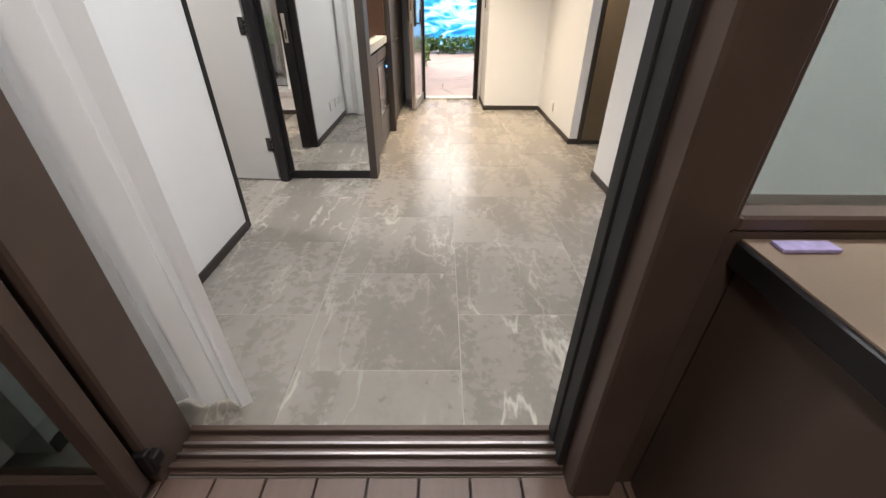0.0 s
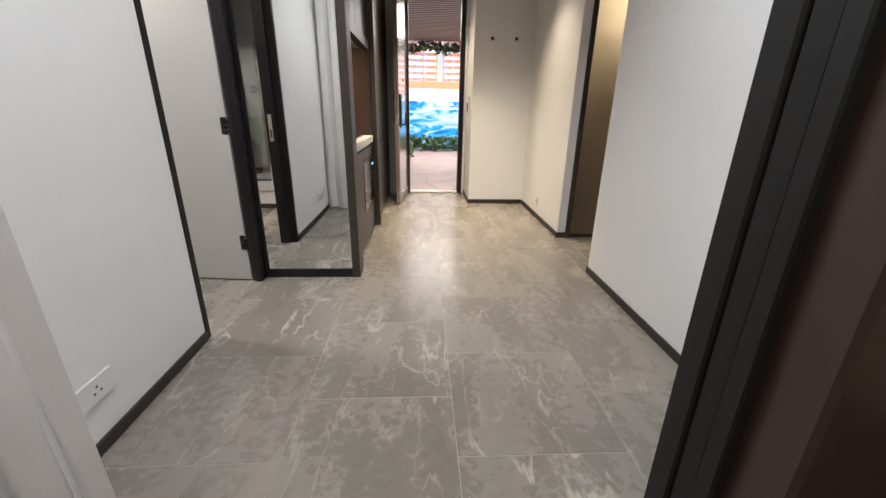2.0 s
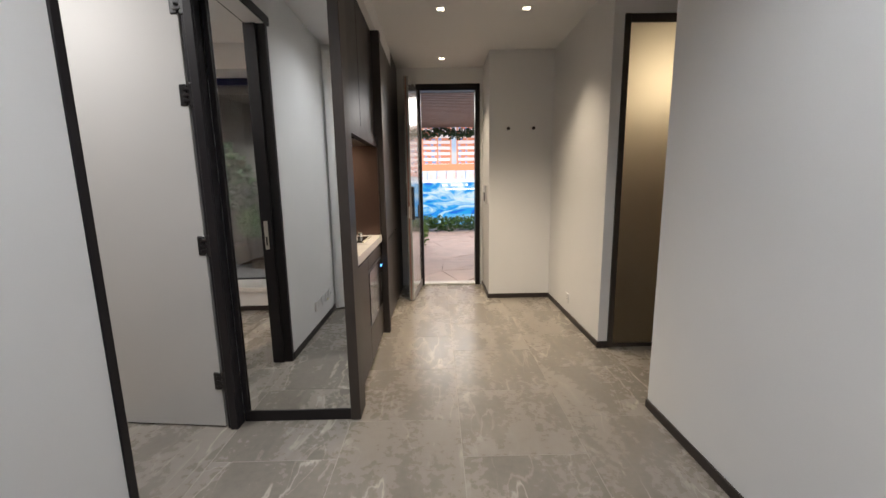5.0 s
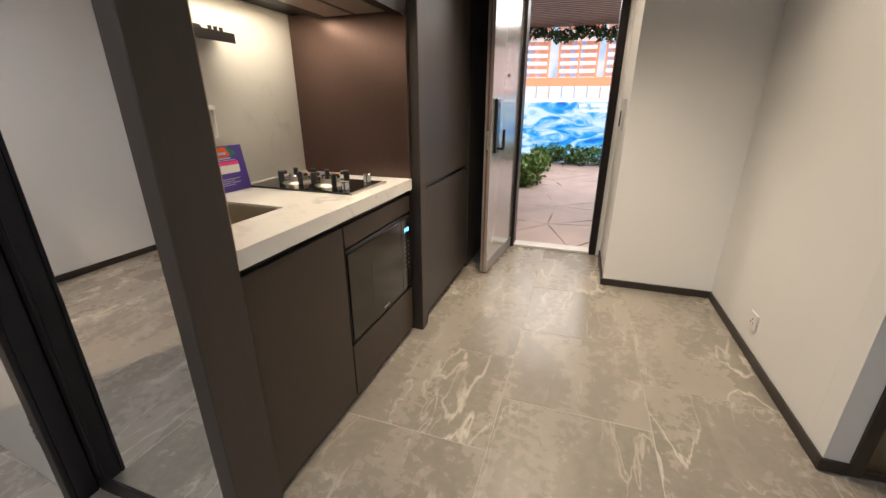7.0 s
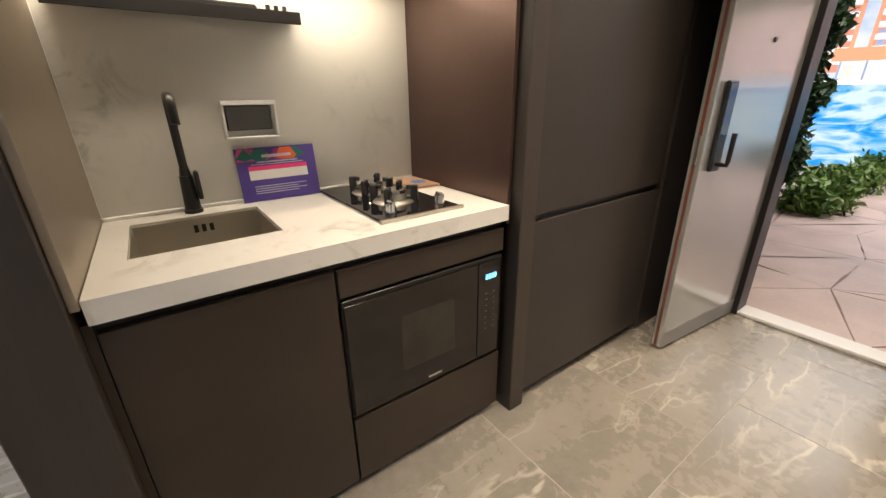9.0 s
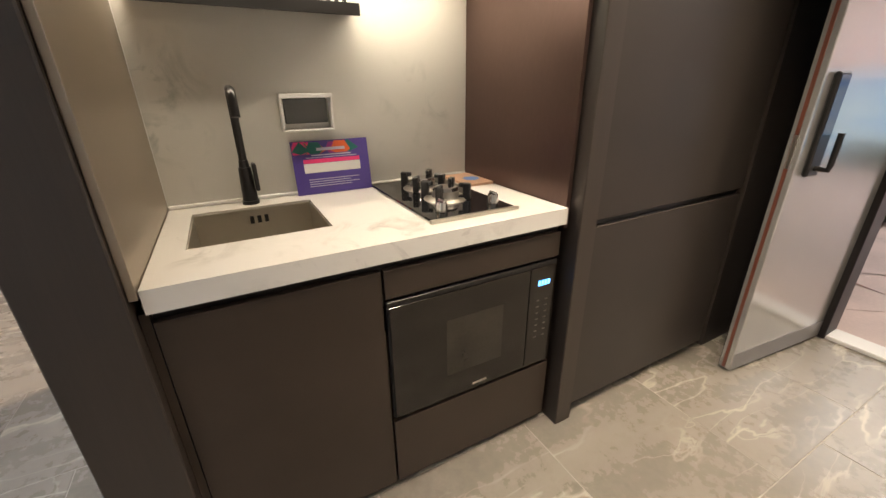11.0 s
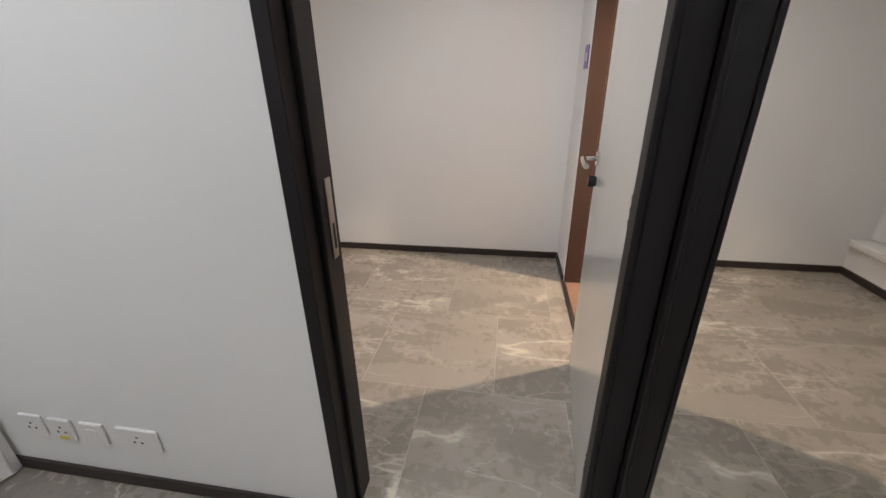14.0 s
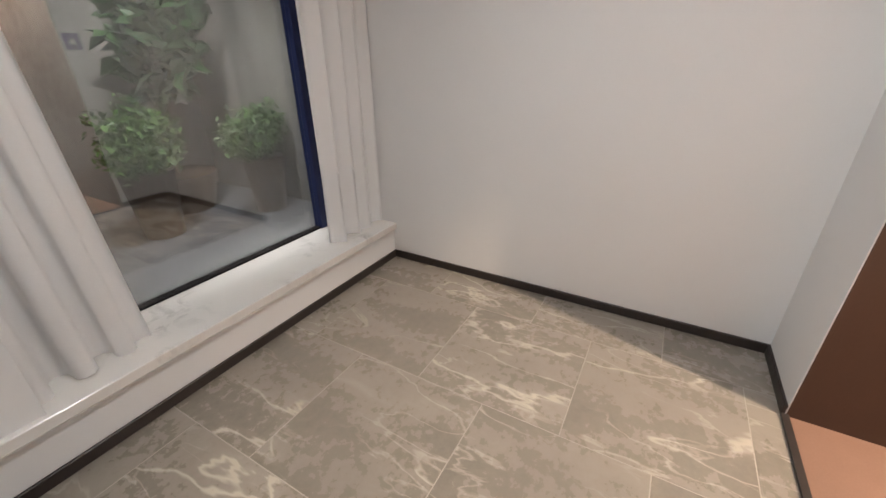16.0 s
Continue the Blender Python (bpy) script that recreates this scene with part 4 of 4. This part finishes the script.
def mural_material():
    """A bright printed screen: pool water below, terraced orange and white buildings above."""
    m, nt, p = node_mat("glowing_mural")
    n, l = nt.nodes, nt.links
    tc = n.new("ShaderNodeTexCoord")
    sep = n.new("ShaderNodeSeparateXYZ")
    l.new(tc.outputs["Object"], sep.inputs[0])
    mp = n.new("ShaderNodeMapping")
    mp.inputs["Scale"].default_value = (0.9, 0.0, 2.2)
    l.new(tc.outputs["Object"], mp.inputs["Vector"])
    nz = n.new("ShaderNodeTexNoise")
    nz.inputs["Scale"].default_value, nz.inputs["Detail"].default_value, nz.inputs["Distortion"].default_value = 1.5, 5, 1.6
    l.new(mp.outputs[0], nz.inputs["Vector"])
    water = n.new("ShaderNodeValToRGB")
    e = water.color_ramp.elements
    e[0].position, e[0].color = 0.33, (0.0, 0.16, 0.78, 1)
    e[1].position, e[1].color = 0.60, (0.75, 0.93, 1.0, 1)
    mid = e.new(0.43)
    mid.color = (0.01, 0.42, 0.93, 1)
    l.new(nz.outputs["Fac"], water.inputs["Fac"])
    hz = n.new("ShaderNodeTexNoise")
    hz.inputs["Scale"].default_value, hz.inputs["Detail"].default_value = 2.2, 5
    l.new(tc.outputs["Object"], hz.inputs["Vector"])
    far = n.new("ShaderNodeValToRGB")
    far.color_ramp.elements[0].position, far.color_ramp.elements[0].color = 0.35, (0.45, 0.62, 0.90, 1)
    far.color_ramp.elements[1].position, far.color_ramp.elements[1].color = 0.65, (0.92, 0.93, 0.97, 1)
    l.new(hz.outputs["Fac"], far.inputs["Fac"])
    edge = n.new("ShaderNodeMapRange")
    edge.inputs["From Min"].default_value, edge.inputs["From Max"].default_value = 1.30, 1.34
    l.new(sep.outputs[2], edge.inputs["Value"])
    fin = n.new("ShaderNodeMix")
    fin.data_type = "RGBA"
    l.new(edge.outputs[0], fin.inputs[0])
    l.new(water.outputs["Color"], fin.inputs[6])
    l.new(far.outputs["Color"], fin.inputs[7])
    l.new(fin.outputs[2], p.inputs["Emission Color"])
    p.inputs["Emission Strength"].default_value = 1.15
    p.inputs["Base Color"].default_value = (0.02, 0.02, 0.02, 1)
    return m


bm = empty_bm()
cols = []
for i in range(41):
    x = -2.5 + 6.6 * i / 40
    y = 13.6 - 0.10 * (x - 0.6) ** 2
    cols.append([bm.verts.new((x, y, -0.02)), bm.verts.new((x, y, 2.99)), bm.verts.new((x, y + 0.06, 2.99)), bm.verts.new((x, y + 0.06, -0.02))])
for a, b in zip(cols, cols[1:]):
    for k in range(4):
        bm.faces.new((a[k], b[k], b[(k + 1) % 4], a[(k + 1) % 4]))
mural = finish("plaza_screen", bm, mural_material())
tagged(mural, "curved glowing screen showing a blue pool and orange buildings", "screen")


def screen_picture(name, cells, col, lift, strength=1.1):
    """Flat printed shapes lying on the curved screen; cells are (x0, x1, z0, z1)."""
    bm = empty_bm()
    for x0, x1, z0, z1 in cells:
        steps = max(1, int((x1 - x0) / 0.3))
        for k in range(steps):
            xa, xb = x0 + (x1 - x0) * k / steps, x0 + (x1 - x0) * (k + 1) / steps
            ya, yb = (13.6 - 0.10 * (x - 0.6) ** 2 - lift for x in (xa, xb))
            bm.faces.new([bm.verts.new(v) for v in ((xa, ya, z0), (xb, yb, z0), (xb, yb, z1), (xa, ya, z1))])
    ob = finish(name, bm, glow(name, col, strength), mural)
    ob["kind"] = "stuff"
    return ob


mrng = random.Random(17)
# tall terraces with their floors, a long pavilion with a tiled roof, and the pool deck
towers = [(-2.4, -1.5), (-1.35, -0.75), (-0.55, 0.35), (0.5, 1.15), (1.3, 2.3), (2.45, 3.3), (3.4, 4.0)]
screen_picture("printed_terraces", [(a, b, 1.5, 2.98) for a, b in towers], (0.72, 0.30, 0.20), 0.008, 0.85)
screen_picture("printed_balconies", [(a + 0.03, b - 0.03, 1.62 + 0.17 * k, 1.70 + 0.17 * k) for a, b in towers for k in range(8)], (0.90, 0.88, 0.92), 0.012)
screen_picture("printed_panes", [(x, x + mrng.uniform(0.05, 0.12), z, z + mrng.uniform(0.04, 0.08)) for a, b in towers for k in range(8) for z in (1.71 + 0.17 * k,)
                                 for x in [a + 0.05 + mrng.uniform(0, 0.06) + 0.2 * i for i in range(int((b - a - 0.12) / 0.2))]], (0.25, 0.36, 0.62), 0.016)
screen_picture("printed_columns", [(x, x + 0.05, 1.5, 2.98) for a, b in towers for x in (a, (a + b) / 2, b - 0.05)], (0.80, 0.36, 0.22), 0.018, 1.0)
screen_picture("printed_pavilion", [(-1.6, 1.35, 1.37, 1.66)], (0.62, 0.70, 0.84), 0.022, 1.2)
screen_picture("printed_roof", [(-1.7, 1.45, 1.66, 1.86)], (0.72, 0.33, 0.18), 0.024, 1.1)
screen_picture("printed_shopfront", [(-1.55 + 0.24 * k, -1.55 + 0.24 * k + mrng.uniform(0.08, 0.19), 1.40, 1.40 + mrng.uniform(0.08, 0.22)) for k in range(12)], (0.92, 0.62, 0.56), 0.026)
screen_picture("printed_mullions", [(-1.6 + 0.295 * k, -1.57 + 0.295 * k, 1.37, 1.66) for k in range(11)], (0.30, 0.36, 0.46), 0.028, 1.0)
screen_picture("printed_deck", [(-2.5, 4.1, 1.31, 1.37)], (0.95, 0.90, 0.86), 0.030)
M_WHITEGLOW = glow("white_screen_print", (1, 1, 1), 1.6)
boxes("caption_line", [((0.05 + i * 0.09, 13.44, 1.20), (0.115 + i * 0.09, 13.45, 1.25)) for i in (0, 1, 3, 4, 5, 6, 8)] + [((0.15 + i * 0.075, 13.44, 1.08), (0.205 + i * 0.075, 13.45, 1.125)) for i in range(14)], M_WHITEGLOW, mural)["kind"] = "stuff"


def hedge(name, label, spots, size, mat, seed, category="plant"):
    rng = random.Random(seed)
    bm = empty_bm()
    for c, rad, cnt in spots:
        leaf_quads(bm, c, rad, cnt, size, rng, tilt=1.2)
    return tagged(finish(name, bm, mat), label, category)


hedge("fern_bed", "low bright green fern bed along the paving", [((-0.72 + 0.12 * math.sin(k), 9.2 + 0.25 * k, 0.14), (0.34, 0.25, 0.26), 330) for k in range(9)], 0.11, M_FERN, 11)
hedge("low_hedge", "low green hedge in front of the screen", [((-0.7 + 0.32 * k, 12.2 + 0.1 * math.sin(k * 1.7), 0.18), (0.3, 0.35, 0.27), 300) for k in range(12)], 0.10, M_LEAF, 12)
hedge("climbing_vine", "dark green climbing vine on a post", [((-0.98 + 0.06 * math.sin(k * 2), 9.25 + 0.05 * math.cos(k * 3), 0.4 + 0.2 * k), (0.17, 0.18, 0.2), 130) for k in range(12)], 0.13, M_DARKLEAF, 13)
vp = box("vine_post", (-1.30, 9.15, PZ), (-1.02, 9.45, 2.83), surface("tan_render", (0.40, 0.28, 0.20), 0.7, var=0.1), None, 0.01)
tagged(vp, "tan rendered post carrying the vine", "post")
fringe = hedge("hanging_greenery", "dark green garland hanging from the soffit edge", [((-2.3 + 0.22 * k, 12.9 - 0.05 * (0.22 * k - 2.9) ** 2, 2.70 + 0.05 * math.sin(k * 1.3)), (0.2, 0.14, 0.19), 110) for k in range(30)], 0.11, M_DARKLEAF, 14)

# ---------------------------------------------------------------- floor pieces
def piece_mesh(name, w, d, h, mat, bevel=0.0015):
    bm = empty_bm()
    add_box(bm, -w / 2, -d / 2, -h, w / 2, d / 2, 0.0, bevel)
    me = bpy.data.meshes.new(name)
    bm.to_mesh(me)
    bm.free()
    me.materials.append(mat)
    return me


tile_meshes = {}
trng = random.Random(7)
for i in range(-6, 4):
    off = 1.79 if i % 2 == 0 else 1.49
    for j in range(-1, 9):
        xa, xb, ya, yb = 0.6 * i, 0.6 * i + 0.6, off + 0.6 * (j - 1), off + 0.6 * j
        ya, yb = max(ya, 1.256), min(yb, 6.32 if xb > -1.15 else (BY1 + 0.002))
        if yb - ya < 0.02:
            continue
        key = (round(xb - xa, 3), round(yb - ya, 3))
        if key not in tile_meshes:
            tile_meshes[key] = piece_mesh("tile", key[0] - 0.004, key[1] - 0.004, 0.01, M_TILE, 0.0008)
        t = new("tile", tile_meshes[key])
        t.parent = FLOOR
        t.location = ((xa + xb) / 2, (ya + yb) / 2, trng.uniform(-0.0004, 0.0))

plank_me = piece_mesh("plank", 0.136, 2.186, 0.018, M_DECK, 0.002)
for i in range(-6, 8):
    pl = new("plank", plank_me)
    pl.parent = DECK
    pl.location = (-0.135 + 0.142 * i + 0.071 - 0.142, 0.019, -0.001)

# crazy paving: irregular slabs cut from a jittered lattice
prng = random.Random(21)
NX, NY = 8, 10
lat = {}
for i in range(NX + 1):
    for j in range(NY + 1):
        lat[i, j] = Vector((-2.6 + 6.8 * i / NX + prng.uniform(-0.26, 0.26), 6.36 + 7.6 * j / NY + (prng.uniform(-0.24, 0.24) if j else 0), PZ))
for i in range(NX):
    for j in range(NY):
        quad = [lat[i, j], lat[i + 1, j], lat[i + 1, j + 1], lat[i, j + 1]]
        polys = [quad]
        if prng.random() < 0.5:
            polys = [[quad[0], quad[1], quad[2]], [quad[0], quad[2], quad[3]]]
        for poly in polys:
            c = sum(poly, Vector()) / len(poly)
            pts = []
            for k, p in enumerate(poly):
                q = poly[(k + 1) % len(poly)]
                nrm = Vector((-(q - p).y, (q - p).x, 0)).normalized()
                for f in (0.0, 0.33, 0.66):
                    v = p.lerp(q, f)
                    wob = noise.noise(v * 3.1) * 0.035 if f else 0
                    pts.append(v + nrm * wob)
            bm = empty_bm()
            lo, hi = [], []
            for v in pts:
                d = (c - v)
                w = v + d.normalized() * min(0.005, d.length * 0.3)
                hi.append(bm.verts.new((w.x, w.y, PZ)))
                lo.append(bm.verts.new((v.x, v.y, PZ - 0.011)))
            bm.faces.new(hi)
            for k in range(len(pts)):
                bm.faces.new((lo[k], lo[(k + 1) % len(pts)], hi[(k + 1) % len(pts)], hi[k]))
            finish("slab", bm, M_PAVE, PAVE)
